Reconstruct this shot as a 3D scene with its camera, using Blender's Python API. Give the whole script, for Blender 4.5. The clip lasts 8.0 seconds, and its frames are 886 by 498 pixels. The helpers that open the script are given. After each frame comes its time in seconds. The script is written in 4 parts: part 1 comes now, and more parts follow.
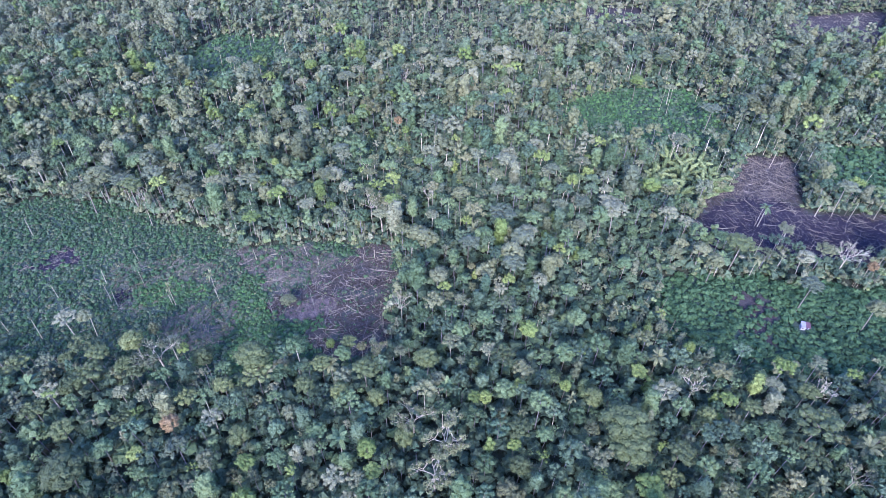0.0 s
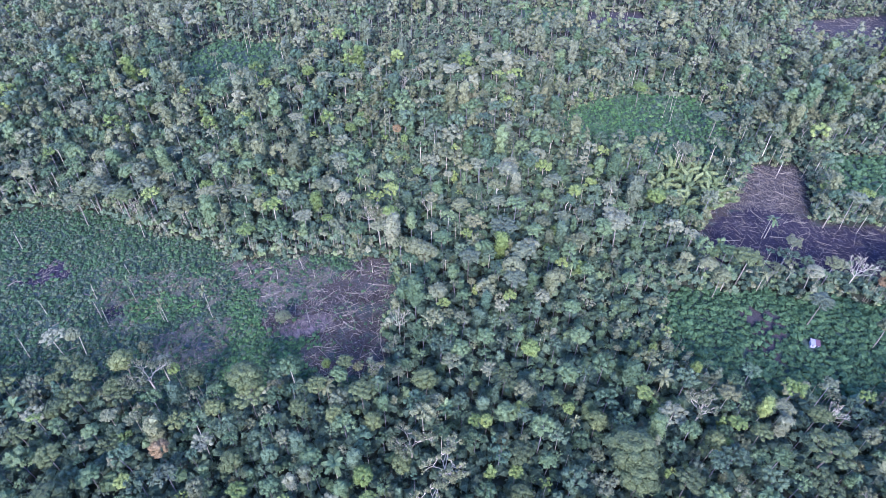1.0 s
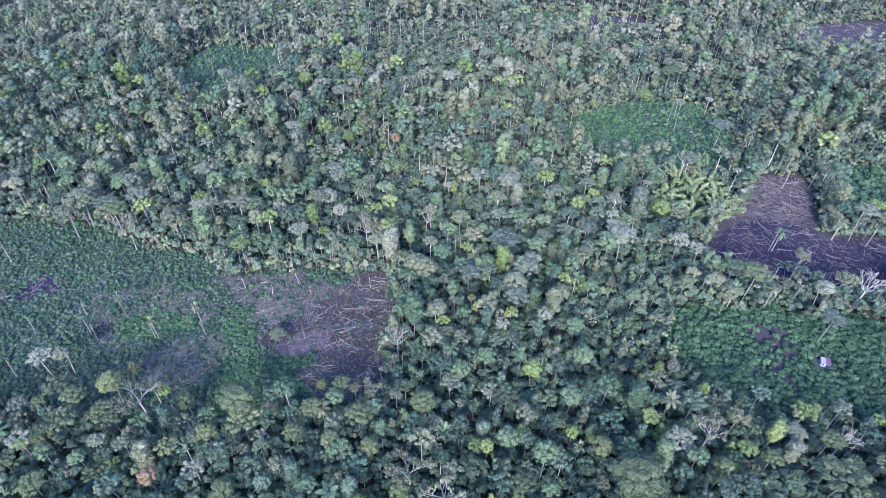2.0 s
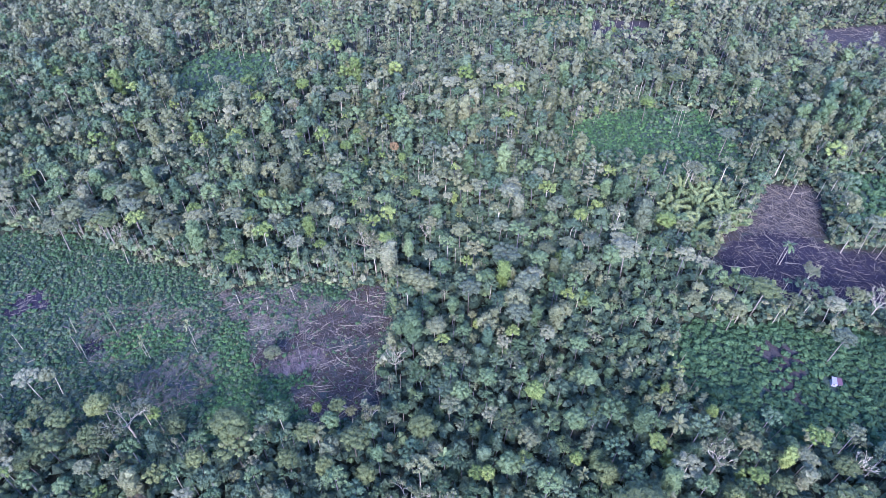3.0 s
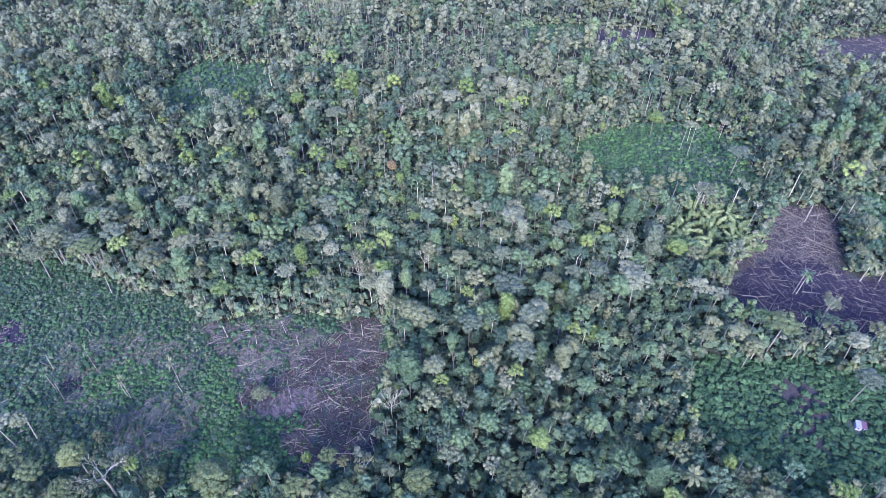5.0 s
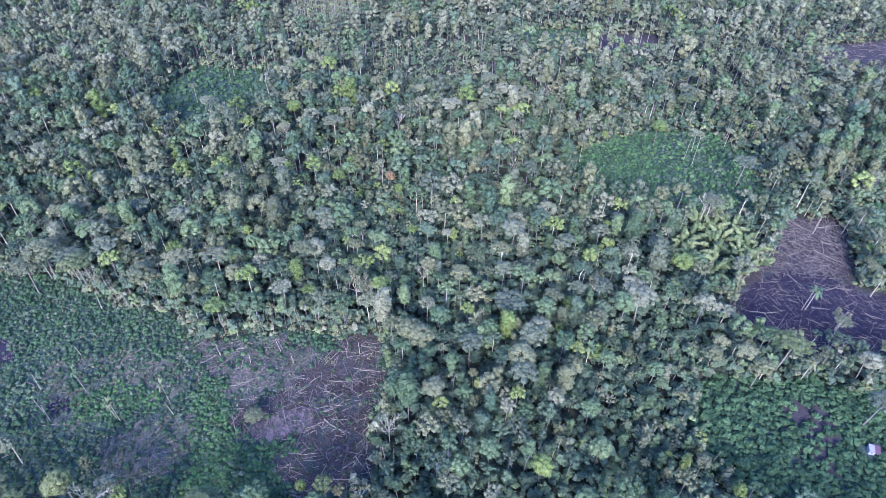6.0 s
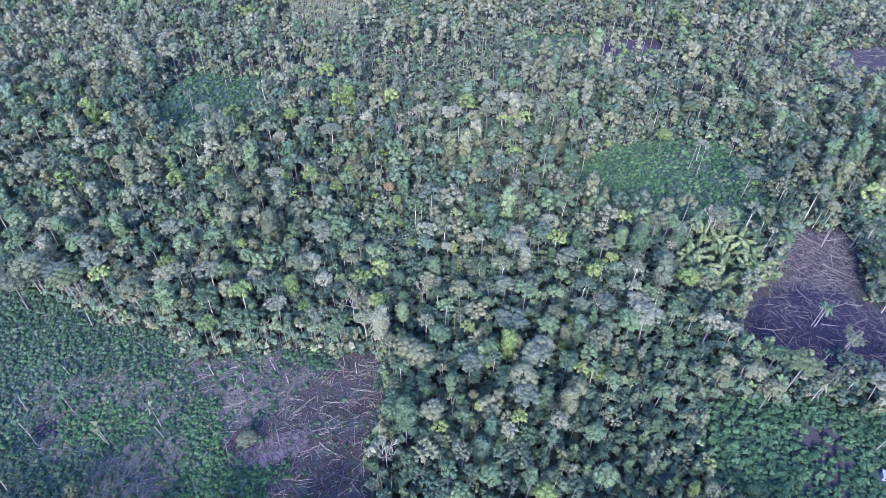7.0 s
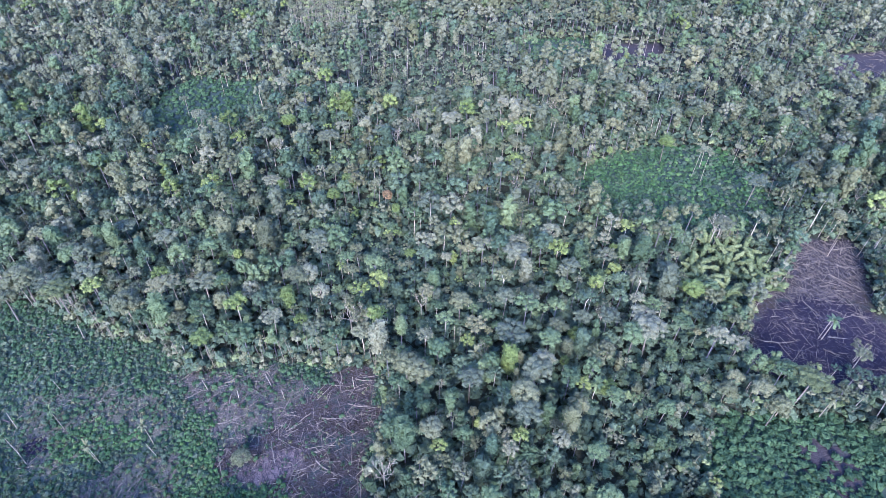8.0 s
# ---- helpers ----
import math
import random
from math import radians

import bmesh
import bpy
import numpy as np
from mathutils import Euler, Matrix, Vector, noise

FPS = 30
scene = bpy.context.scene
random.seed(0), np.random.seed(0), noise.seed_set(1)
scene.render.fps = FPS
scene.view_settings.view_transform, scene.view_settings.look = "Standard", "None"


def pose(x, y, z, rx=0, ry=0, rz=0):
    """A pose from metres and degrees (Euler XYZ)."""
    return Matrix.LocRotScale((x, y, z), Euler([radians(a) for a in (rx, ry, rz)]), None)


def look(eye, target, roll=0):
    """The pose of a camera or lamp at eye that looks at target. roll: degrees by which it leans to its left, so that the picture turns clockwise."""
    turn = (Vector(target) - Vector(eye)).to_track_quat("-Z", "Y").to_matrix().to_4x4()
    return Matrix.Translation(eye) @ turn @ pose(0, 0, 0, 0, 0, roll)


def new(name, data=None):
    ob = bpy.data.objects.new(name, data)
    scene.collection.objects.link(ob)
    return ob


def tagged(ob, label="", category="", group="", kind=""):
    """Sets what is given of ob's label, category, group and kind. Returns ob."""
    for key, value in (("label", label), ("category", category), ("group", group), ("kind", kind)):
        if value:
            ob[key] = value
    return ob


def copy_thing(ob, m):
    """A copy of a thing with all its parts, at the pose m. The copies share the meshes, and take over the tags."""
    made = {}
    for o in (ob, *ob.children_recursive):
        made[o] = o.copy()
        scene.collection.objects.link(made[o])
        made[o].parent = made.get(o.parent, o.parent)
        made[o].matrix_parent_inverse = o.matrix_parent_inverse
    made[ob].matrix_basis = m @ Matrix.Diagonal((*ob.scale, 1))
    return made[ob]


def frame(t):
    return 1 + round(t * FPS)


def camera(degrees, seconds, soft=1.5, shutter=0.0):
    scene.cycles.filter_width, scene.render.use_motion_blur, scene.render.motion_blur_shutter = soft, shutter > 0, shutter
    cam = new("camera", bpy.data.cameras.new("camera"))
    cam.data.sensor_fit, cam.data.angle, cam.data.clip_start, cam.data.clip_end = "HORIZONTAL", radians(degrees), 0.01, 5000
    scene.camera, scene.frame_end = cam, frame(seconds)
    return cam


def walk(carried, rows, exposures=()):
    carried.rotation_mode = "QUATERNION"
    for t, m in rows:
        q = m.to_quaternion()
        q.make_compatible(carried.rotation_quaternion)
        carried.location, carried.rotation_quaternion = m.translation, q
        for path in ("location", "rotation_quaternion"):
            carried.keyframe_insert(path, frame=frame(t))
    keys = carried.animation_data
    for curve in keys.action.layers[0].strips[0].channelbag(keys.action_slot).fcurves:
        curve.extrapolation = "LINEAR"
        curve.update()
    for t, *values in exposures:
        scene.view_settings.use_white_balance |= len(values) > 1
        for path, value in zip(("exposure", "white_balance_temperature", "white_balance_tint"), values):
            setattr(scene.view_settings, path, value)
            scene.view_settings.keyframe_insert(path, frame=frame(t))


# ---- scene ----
# ---- camera ----
cam = camera(73.7, 8.0, 0.45)
EYE, METRES = 150.0, 56.4
# seconds, way flown (share of METRES), yaw, pitch, roll
ROWS = [
    (0, 0.0000, 0.96, -42.29, 1.04),
    (0.5, 0.0651, 0.96, -42.29, 1.04),
    (1, 0.1301, 0.96, -42.29, 1.04),
    (1.5, 0.1942, 0.97, -42.29, 1.05),
    (3, 0.3901, 1.00, -42.29, 1.05),
    (3.5, 0.4545, 1.02, -42.29, 1.06),
    (4, 0.5187, 1.05, -42.29, 1.07),
    (4.5, 0.5824, 1.07, -42.29, 1.08),
    (6, 0.7777, 1.10, -42.26, 1.09),
    (6.5, 0.8393, 1.12, -42.24, 1.10),
    (7, 0.9061, 1.13, -42.22, 1.11),
    (7.5, 0.9586, 1.13, -42.21, 1.12),
    (8, 0.9998, 1.12, -42.20, 1.12),
]


def flight(go, yaw, pitch, roll):
    yaw, pitch = radians(yaw), radians(pitch)
    ahead = Vector((-math.sin(yaw) * math.cos(pitch), math.cos(yaw) * math.cos(pitch), math.sin(pitch)))
    eye = Vector((0, METRES * go, EYE))
    return look(eye, eye + 100 * ahead, roll)


EXPOSURE = (2.10, 4480, 53)
walk(cam, [(t, flight(*row)) for t, *row in ROWS], [(0.0, *EXPOSURE), (8.0, *EXPOSURE)])

# ---- light: hazy low sun behind the flyer, wide sky ----
SUN_UP, SUN_TURN = 31.0, 186.0
world = bpy.data.worlds.new("sky")
scene.world = world
world.use_nodes = True
sky = world.node_tree.nodes.new("ShaderNodeTexSky")
sky.sky_type, sky.sun_disc = "NISHITA", False
sky.sun_elevation, sky.sun_rotation = radians(SUN_UP), radians(SUN_TURN)
sky.air_density, sky.dust_density, sky.ozone_density = 1.0, 1.0, 3.0
background = world.node_tree.nodes["Background"]
background.inputs["Strength"].default_value = 0.15
world.node_tree.links.new(sky.outputs[0], background.inputs["Color"])
sun = new("sun", bpy.data.lights.new("sun", "SUN"))
sun.data.energy, sun.data.angle, sun.data.color = 2.2, radians(17), (1.0, 0.88, 0.62)
toward = Vector((math.sin(radians(SUN_TURN)) * math.cos(radians(SUN_UP)), math.cos(radians(SUN_TURN)) * math.cos(radians(SUN_UP)), math.sin(radians(SUN_UP))))
sun.matrix_world = look(toward * 400, (0, 0, 0))


# ---- materials ----
def nodes_of(name):
    mat = bpy.data.materials.new(name)
    mat.use_nodes = True
    tree = mat.node_tree
    return mat, tree.nodes, tree.links, tree.nodes["Principled BSDF"]


def noise_node(nodes, links, scale, detail=3.0, coord=None):
    n = nodes.new("ShaderNodeTexNoise")
    n.inputs["Scale"].default_value, n.inputs["Detail"].default_value = scale, detail
    if coord is not None:
        links.new(coord, n.inputs["Vector"])
    return n.outputs["Fac"]


def ramp_node(nodes, links, fac, stops):
    n = nodes.new("ShaderNodeValToRGB")
    while len(n.color_ramp.elements) < len(stops):
        n.color_ramp.elements.new(0.5)
    for e, (at, col) in zip(n.color_ramp.elements, stops):
        e.position, e.color = at, (*col, 1)
    links.new(fac, n.inputs["Fac"])
    return n.outputs["Color"]


def calc(nodes, links, op, a, b, clamp=False):
    n = nodes.new("ShaderNodeMath")
    n.operation, n.use_clamp = op, clamp
    for socket, v in zip(n.inputs, (a, b)):
        if isinstance(v, (int, float)):
            socket.default_value = v
        else:
            links.new(v, socket)
    return n.outputs[0]


def mixed(nodes, links, fac, a, b, how="MIX"):
    n = nodes.new("ShaderNodeMix")
    n.data_type, n.blend_type = "RGBA", how
    for socket, v in ((n.inputs[0], fac), (n.inputs[6], a), (n.inputs[7], b)):
        if isinstance(v, (int, float)):
            socket.default_value = v
        elif isinstance(v, tuple):
            socket.default_value = (*v, 1)
        else:
            links.new(v, socket)
    return n.outputs[2]


def foliage(name, low, mid, high, rough=0.6, fine=1.3, gap_shade=1.0):
    """Leaves: the hue drifts from tree to tree, and from tuft to tuft."""
    mat, nodes, links, skin = nodes_of(name)
    where = nodes.new("ShaderNodeNewGeometry").outputs["Position"]
    vary = nodes.new("ShaderNodeAttribute")
    vary.attribute_name = "vary"
    own = nodes.new("ShaderNodeObjectInfo").outputs["Random"]
    each = calc(nodes, links, "FRACT", calc(nodes, links, "ADD", vary.outputs["Fac"], own), 0.0)
    tuft = noise_node(nodes, links, fine, 4.0, where)
    fac = calc(nodes, links, "ADD", calc(nodes, links, "MULTIPLY", each, 0.95), calc(nodes, links, "MULTIPLY", calc(nodes, links, "SUBTRACT", tuft, 0.48), 0.75))
    col = ramp_node(nodes, links, fac, [(0.05, low), (0.5, mid), (0.95, high)])
    island = nodes.new("ShaderNodeNewGeometry").outputs["Random Per Island"]
    leaf = ramp_node(nodes, links, island, [(0.0, (0.82, 0.84, 0.83)), (1.0, (1.18, 1.16, 1.13))])
    col = mixed(nodes, links, 1.0, col, leaf, "MULTIPLY")
    # Dark where the bump is low: shade between leaves painted into the colour.
    speck = noise_node(nodes, links, 3.2, 3.0, where)
    col = mixed(nodes, links, gap_shade, col, ramp_node(nodes, links, speck, [(0.36, (0.72, 0.74, 0.74)), (0.52, (1.0, 1.0, 1.0)), (0.68, (1.2, 1.19, 1.16))]), "MULTIPLY")
    links.new(col, skin.inputs["Base Color"])
    bump = nodes.new("ShaderNodeBump")
    bump.inputs["Distance"].default_value = 0.3
    links.new(speck, bump.inputs["Height"])
    links.new(bump.outputs[0], skin.inputs["Normal"])
    skin.inputs["Roughness"].default_value = rough
    skin.inputs["Specular IOR Level"].default_value = 0.18
    return mat


def bark(name, low, high, rough=0.85):
    mat, nodes, links, skin = nodes_of(name)
    where = nodes.new("ShaderNodeNewGeometry").outputs["Position"]
    own = nodes.new("ShaderNodeObjectInfo").outputs["Random"]
    vary = nodes.new("ShaderNodeAttribute")
    vary.attribute_name = "vary"
    fac = calc(nodes, links, "ADD", calc(nodes, links, "MULTIPLY", noise_node(nodes, links, 1.5, 5.0, where), 0.8), calc(nodes, links, "MULTIPLY", calc(nodes, links, "ADD", own, vary.outputs["Fac"]), 0.25))
    links.new(ramp_node(nodes, links, fac, [(0.3, low), (0.85, high)]), skin.inputs["Base Color"])
    skin.inputs["Roughness"].default_value = rough
    return mat


LEAF = {
    "grey": foliage("grey_green_leaves", (0.076, 0.095, 0.042), (0.118, 0.136, 0.054), (0.175, 0.181, 0.077)),
    "green": foliage("green_leaves", (0.054, 0.085, 0.028), (0.085, 0.128, 0.040), (0.141, 0.184, 0.055)),
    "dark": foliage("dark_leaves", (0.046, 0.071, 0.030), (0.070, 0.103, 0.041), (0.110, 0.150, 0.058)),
    "olive": foliage("olive_leaves", (0.078, 0.091, 0.033), (0.122, 0.133, 0.044), (0.173, 0.181, 0.064)),
    "pale": foliage("pale_leaves", (0.101, 0.113, 0.043), (0.149, 0.161, 0.061), (0.211, 0.213, 0.092)),
    "lime": foliage("lime_leaves", (0.089, 0.124, 0.022), (0.132, 0.177, 0.030), (0.201, 0.241, 0.046)),
    # Dark green of its own, plus the dimness of the near corners.
    "moss": foliage("mossy_leaves", (0.056, 0.072, 0.020), (0.086, 0.106, 0.027), (0.131, 0.150, 0.036)),
    "teal": foliage("teal_leaves", (0.052, 0.087, 0.035), (0.072, 0.114, 0.045), (0.105, 0.151, 0.060)),
    "drab": foliage("drab_leaves", (0.093, 0.096, 0.030), (0.132, 0.136, 0.044), (0.192, 0.190, 0.067)),
    "rust": foliage("rust_leaves", (0.115, 0.080, 0.028), (0.172, 0.118, 0.038), (0.235, 0.165, 0.055)),
    "crop": foliage("crop_leaves", (0.033, 0.065, 0.019), (0.046, 0.089, 0.025), (0.071, 0.124, 0.034), 0.6, 0.2, 0.5),
    "weed": foliage("weed_leaves", (0.042, 0.090, 0.020), (0.062, 0.131, 0.027), (0.104, 0.175, 0.037), 0.5, 0.3),
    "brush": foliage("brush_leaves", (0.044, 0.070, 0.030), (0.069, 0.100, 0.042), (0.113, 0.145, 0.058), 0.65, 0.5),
    "plume": foliage("plume_leaves", (0.096, 0.130, 0.035), (0.148, 0.185, 0.051), (0.212, 0.249, 0.072)),
}
BARK = bark("grey_bark", (0.088, 0.076, 0.043), (0.27, 0.24, 0.142))
# Darker copy of the grey bark: forest shade put into its colour.
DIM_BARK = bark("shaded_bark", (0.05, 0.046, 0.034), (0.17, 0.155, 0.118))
PALE_BARK = bark("bleached_wood", (0.21, 0.185, 0.10), (0.47, 0.42, 0.235))
LOG_WOOD = bark("dry_wood", (0.034, 0.028, 0.018), (0.130, 0.110, 0.072))
GREY_WOOD = bark("grey_wood", (0.085, 0.072, 0.038), (0.28, 0.24, 0.128))
CHAR_WOOD = bark("charred_wood", (0.04, 0.036, 0.032), (0.20, 0.18, 0.145))


def ground_material():
    """Soil under the forest; ash, dry slash, bare earth and grass by patch."""
    mat, nodes, links, skin = nodes_of("ground_soil")
    where = nodes.new("ShaderNodeNewGeometry").outputs["Position"]
    big, fine, grit = (noise_node(nodes, links, s, 6.0, where) for s in (0.05, 0.35, 2.2))
    col = ramp_node(nodes, links, fine, [(0.25, (0.026, 0.034, 0.016)), (0.75, (0.062, 0.070, 0.032))])
    for name, low, high in (
        ("grass", (0.027, 0.047, 0.026), (0.063, 0.088, 0.048)),
        ("slash", (0.018, 0.015, 0.009), (0.074, 0.062, 0.035)),
        ("straw", (0.052, 0.054, 0.027), (0.150, 0.148, 0.077)),
        ("earth", (0.030, 0.027, 0.020), (0.070, 0.061, 0.045)),
        ("clay", (0.105, 0.080, 0.055), (0.180, 0.142, 0.098)),
        ("ash", (0.011, 0.0095, 0.011), (0.037, 0.031, 0.034)),
    ):
        share = nodes.new("ShaderNodeAttribute")
        share.attribute_name = name
        edge = calc(nodes, links, "ADD", share.outputs["Fac"], calc(nodes, links, "MULTIPLY", calc(nodes, links, "SUBTRACT", fine, 0.5), 1.1))
        edge = calc(nodes, links, "MULTIPLY", calc(nodes, links, "SUBTRACT", edge, 0.4), 5.0, True)
        mottle = calc(nodes, links, "ADD", calc(nodes, links, "MULTIPLY", grit, 0.55), calc(nodes, links, "MULTIPLY", big, 0.5))
        patch = ramp_node(nodes, links, mottle, [(0.34, low), (0.72, high)])
        if name in ("slash", "straw"):
            sprout = calc(nodes, links, "MULTIPLY", calc(nodes, links, "SUBTRACT", noise_node(nodes, links, 0.16, 5.0, where), 0.48), 6.0, True)
            patch = mixed(nodes, links, calc(nodes, links, "MULTIPLY", sprout, 0.7), patch, (0.037, 0.060, 0.043))
        col = mixed(nodes, links, edge, col, patch)
    links.new(col, skin.inputs["Base Color"])
    skin.inputs["Roughness"].default_value = 0.95
    skin.inputs["Specular IOR Level"].default_value = 0.15
    bump = nodes.new("ShaderNodeBump")
    bump.inputs["Distance"].default_value = 0.35
    links.new(grit, bump.inputs["Height"])
    links.new(bump.outputs[0], skin.inputs["Normal"])
    return mat


# ---- plan of the clearings (metres) ----
LEFT_FIELD = [(-238, 178), (-182, 183), (-162, 189), (-138, 187), (-127, 182), (-110, 174), (-94, 173), (-85, 166), (-78, 162), (-59, 166), (-42, 166), (-23, 165), (-19, 155), (-19, 141), (-19, 128), (-19, 114), (-33, 109), (-47, 109), (-58, 105), (-69, 100), (-82, 99), (-98, 105), (-118, 103), (-135, 103), (-184, 99)]
SLASH = [(-52, 144), (-39, 158), (-33, 166), (-21, 167), (-19, 146), (-21, 134), (-18, 114), (-34, 110), (-40, 117), (-46, 121), (-42, 129), (-52, 129), (-62, 132), (-61, 137)]
PALE_SLASH = [(-83, 159), (-73, 162), (-59, 165), (-45, 162), (-40, 157), (-52, 145), (-61, 137), (-66, 142), (-72, 150)]
ASH_POOL = [(-157, 150), (-147, 152), (-146, 161), (-138, 159), (-134, 153), (-142, 149), (-141, 145), (-145, 146), (-150, 148)]
ASH_SPOT = [(-117, 138), (-113, 141), (-107, 135), (-108, 131), (-113, 132)]
RIGHT_BURN = [(100, 190), (105, 202), (122, 212), (130, 228), (137, 235), (156, 236), (154, 219), (144, 197), (147, 193), (177, 193), (233, 196), (213, 167), (162, 164), (123, 163), (105, 170), (93, 171)]
BLACK = [(93, 171), (101, 192), (119, 202), (138, 203), (146, 192), (176, 190), (230, 193), (211, 165), (162, 164), (123, 163), (105, 170)]
RIGHT_FIELD = [(72, 153), (93, 155), (109, 153), (122, 152), (143, 152), (154, 148), (188, 144), (173, 109), (135, 111), (105, 110), (90, 110), (78, 116), (69, 127)]
BURN_ARM = [(105, 203), (122, 212), (130, 228), (138, 234), (154, 234), (152, 219), (144, 201)]
BARE_PATCH = [(97, 144), (106, 146), (112, 141), (108, 129), (107, 123), (99, 124), (96, 128), (104, 132), (99, 135)]
FAR_FIELD = [(54, 275), (71, 290), (100, 301), (124, 298), (137, 282), (128, 237), (103, 231), (83, 235), (63, 242), (53, 256)]
FAR_GRASS = [(50, 274), (63, 284), (83, 293), (97, 297), (88, 250), (86, 230), (60, 238), (50, 256)]
PALE_STAND = [(-104, 410), (-108, 438), (-102, 462), (-79, 464), (-62, 441), (-62, 408), (-79, 397)]
FAR_LEFT = [(-154, 309), (-153, 332), (-145, 356), (-118, 353), (-88, 346), (-96, 322), (-104, 300), (-125, 288), (-142, 290)]
SHRUBS = [(167, 243), (205, 245), (268, 248), (237, 202), (180, 198), (162, 204), (158, 217)]
FAR_BURN = [(208, 382), (230, 408), (262, 416), (300, 424), (262, 362), (222, 362)]
FAR_SLASH = [(82, 415), (127, 418), (120, 382), (84, 380)]
FAR_GREEN = [(36, 418), (83, 422), (80, 384), (42, 382)]
REGROW_A = [(-39, 211), (-41, 239), (-26, 245), (-15, 228), (-15, 206)]
REGROW_B = [(-48, 325), (-54, 369), (-24, 394), (13, 377), (9, 328), (-19, 315)]
REGROW_C = [(-4, 186), (-5, 213), (11, 214), (10, 189)]
SECOND = [(32, 133), (43, 164), (65, 182), (80, 169), (68, 127), (54, 111), (33, 114)]
CLAY = [(-60, 124), (-52, 133), (-44, 138), (-36, 139), (-37, 134), (-46, 129), (-53, 125)]
WEEDS_A = [(-73, 148), (-69, 148), (-65, 143), (-64, 136), (-58, 127), (-57, 123), (-62, 110), (-67, 110), (-68, 118), (-70, 129), (-72, 139)]
WEEDS_B = [(-67, 118), (-57, 124), (-48, 129), (-42, 129), (-42, 126), (-45, 121), (-41, 116), (-46, 108), (-66, 106)]
BROWN_PATCH = [(-96, 124), (-86, 132), (-78, 135), (-71, 135), (-69, 125), (-72, 117), (-82, 114), (-92, 118)]
WEEDS_C = [(-108, 139), (-100, 144), (-85, 143), (-84, 137), (-95, 131), (-105, 133)]
DRY_GRASS = [(-124, 151), (-103, 156), (-83, 153), (-75, 144), (-83, 138), (-97, 135), (-104, 127), (-115, 134)]
THIN_CROP = [(-134, 155), (-115, 163), (-83, 159), (-72, 147), (-76, 136), (-95, 128), (-105, 113), (-130, 112), (-144, 118), (-154, 135), (-138, 142)]


def ragged(outline, seed, step=5.0, sway=1.9):
    """The same outline with an uneven natural edge."""
    dice, out = random.Random(seed), []
    for (ax, ay), (bx, by) in zip(outline, outline[1:] + outline[:1]):
        count = max(1, round(math.hypot(bx - ax, by - ay) / step))
        for k in range(count):
            u = k / count
            out.append((ax + (bx - ax) * u + dice.uniform(-sway, sway), ay + (by - ay) * u + dice.uniform(-sway, sway)))
    return out


LEFT_FIELD, RIGHT_BURN, RIGHT_FIELD, FAR_FIELD, FAR_LEFT, SHRUBS = (ragged(p, n) for n, p in enumerate((LEFT_FIELD, RIGHT_BURN, RIGHT_FIELD, FAR_FIELD, FAR_LEFT, SHRUBS)))
SLASH, PALE_SLASH, BLACK, ASH_POOL, BARE_PATCH, CLAY = (ragged(p, n + 20, 3.0, 2.6) for n, p in enumerate((SLASH, PALE_SLASH, BLACK, ASH_POOL, BARE_PATCH, CLAY)))


def inside(poly, x, y):
    """How many metres points lie inside a plan outline (negative: outside)."""
    x, y = np.asarray(x, float), np.asarray(y, float)
    best, within = np.full(x.shape, 1e9), np.zeros(x.shape, bool)
    for (ax, ay), (bx, by) in zip(poly, poly[1:] + poly[:1]):
        ex, ey = bx - ax, by - ay
        k = np.clip(((x - ax) * ex + (y - ay) * ey) / max(ex * ex + ey * ey, 1e-9), 0, 1)
        best = np.minimum(best, np.hypot(x - ax - k * ex, y - ay - k * ey))
        if ay != by:
            within ^= ((ay > y) != (by > y)) & (x < ex * (y - ay) / ey + ax)
    return np.where(within, best, -best)


def ground_z(x, y):
    fade = np.exp(-((np.abs(x) / 900) ** 4) - ((np.abs(y - 250) / 900) ** 4))
    return fade * (0.35 * np.sin(x * 0.061 + 1) * np.sin(y * 0.053) + 0.15 * np.sin(x * 0.31 + y * 0.12) + 0.12 * np.sin(y * 0.37 - x * 0.15))


rng = np.random.default_rng(7)


def mesh_of(name, verts, faces, mats, kinds=None, vary=None, smooth=False):
    """A mesh from arrays: faces of three or four corners."""
    me = bpy.data.meshes.new(name)
    faces = [np.asarray(f) for f in faces if len(f)]
    corners = np.concatenate([f.ravel() for f in faces]).astype(np.int32)
    totals = np.concatenate([np.full(len(f), f.shape[1]) for f in faces]).astype(np.int32)
    me.vertices.add(len(verts))
    me.vertices.foreach_set("co", np.asarray(verts, np.float32).ravel())
    me.loops.add(len(corners))
    me.loops.foreach_set("vertex_index", corners)
    me.polygons.add(len(totals))
    me.polygons.foreach_set("loop_start", np.r_[0, np.cumsum(totals)[:-1]].astype(np.int32))
    me.polygons.foreach_set("loop_total", totals)
    me.polygons.foreach_set("use_smooth", np.full(len(totals), smooth))
    for m in mats:
        me.materials.append(m)
    if kinds is not None:
        me.polygons.foreach_set("material_index", np.asarray(kinds, np.int32))
    if vary is not None:
        me.attributes.new("vary", "FLOAT", "POINT").data.foreach_set("value", np.asarray(vary, np.float32))
    me.update(calc_edges=True)
    return me


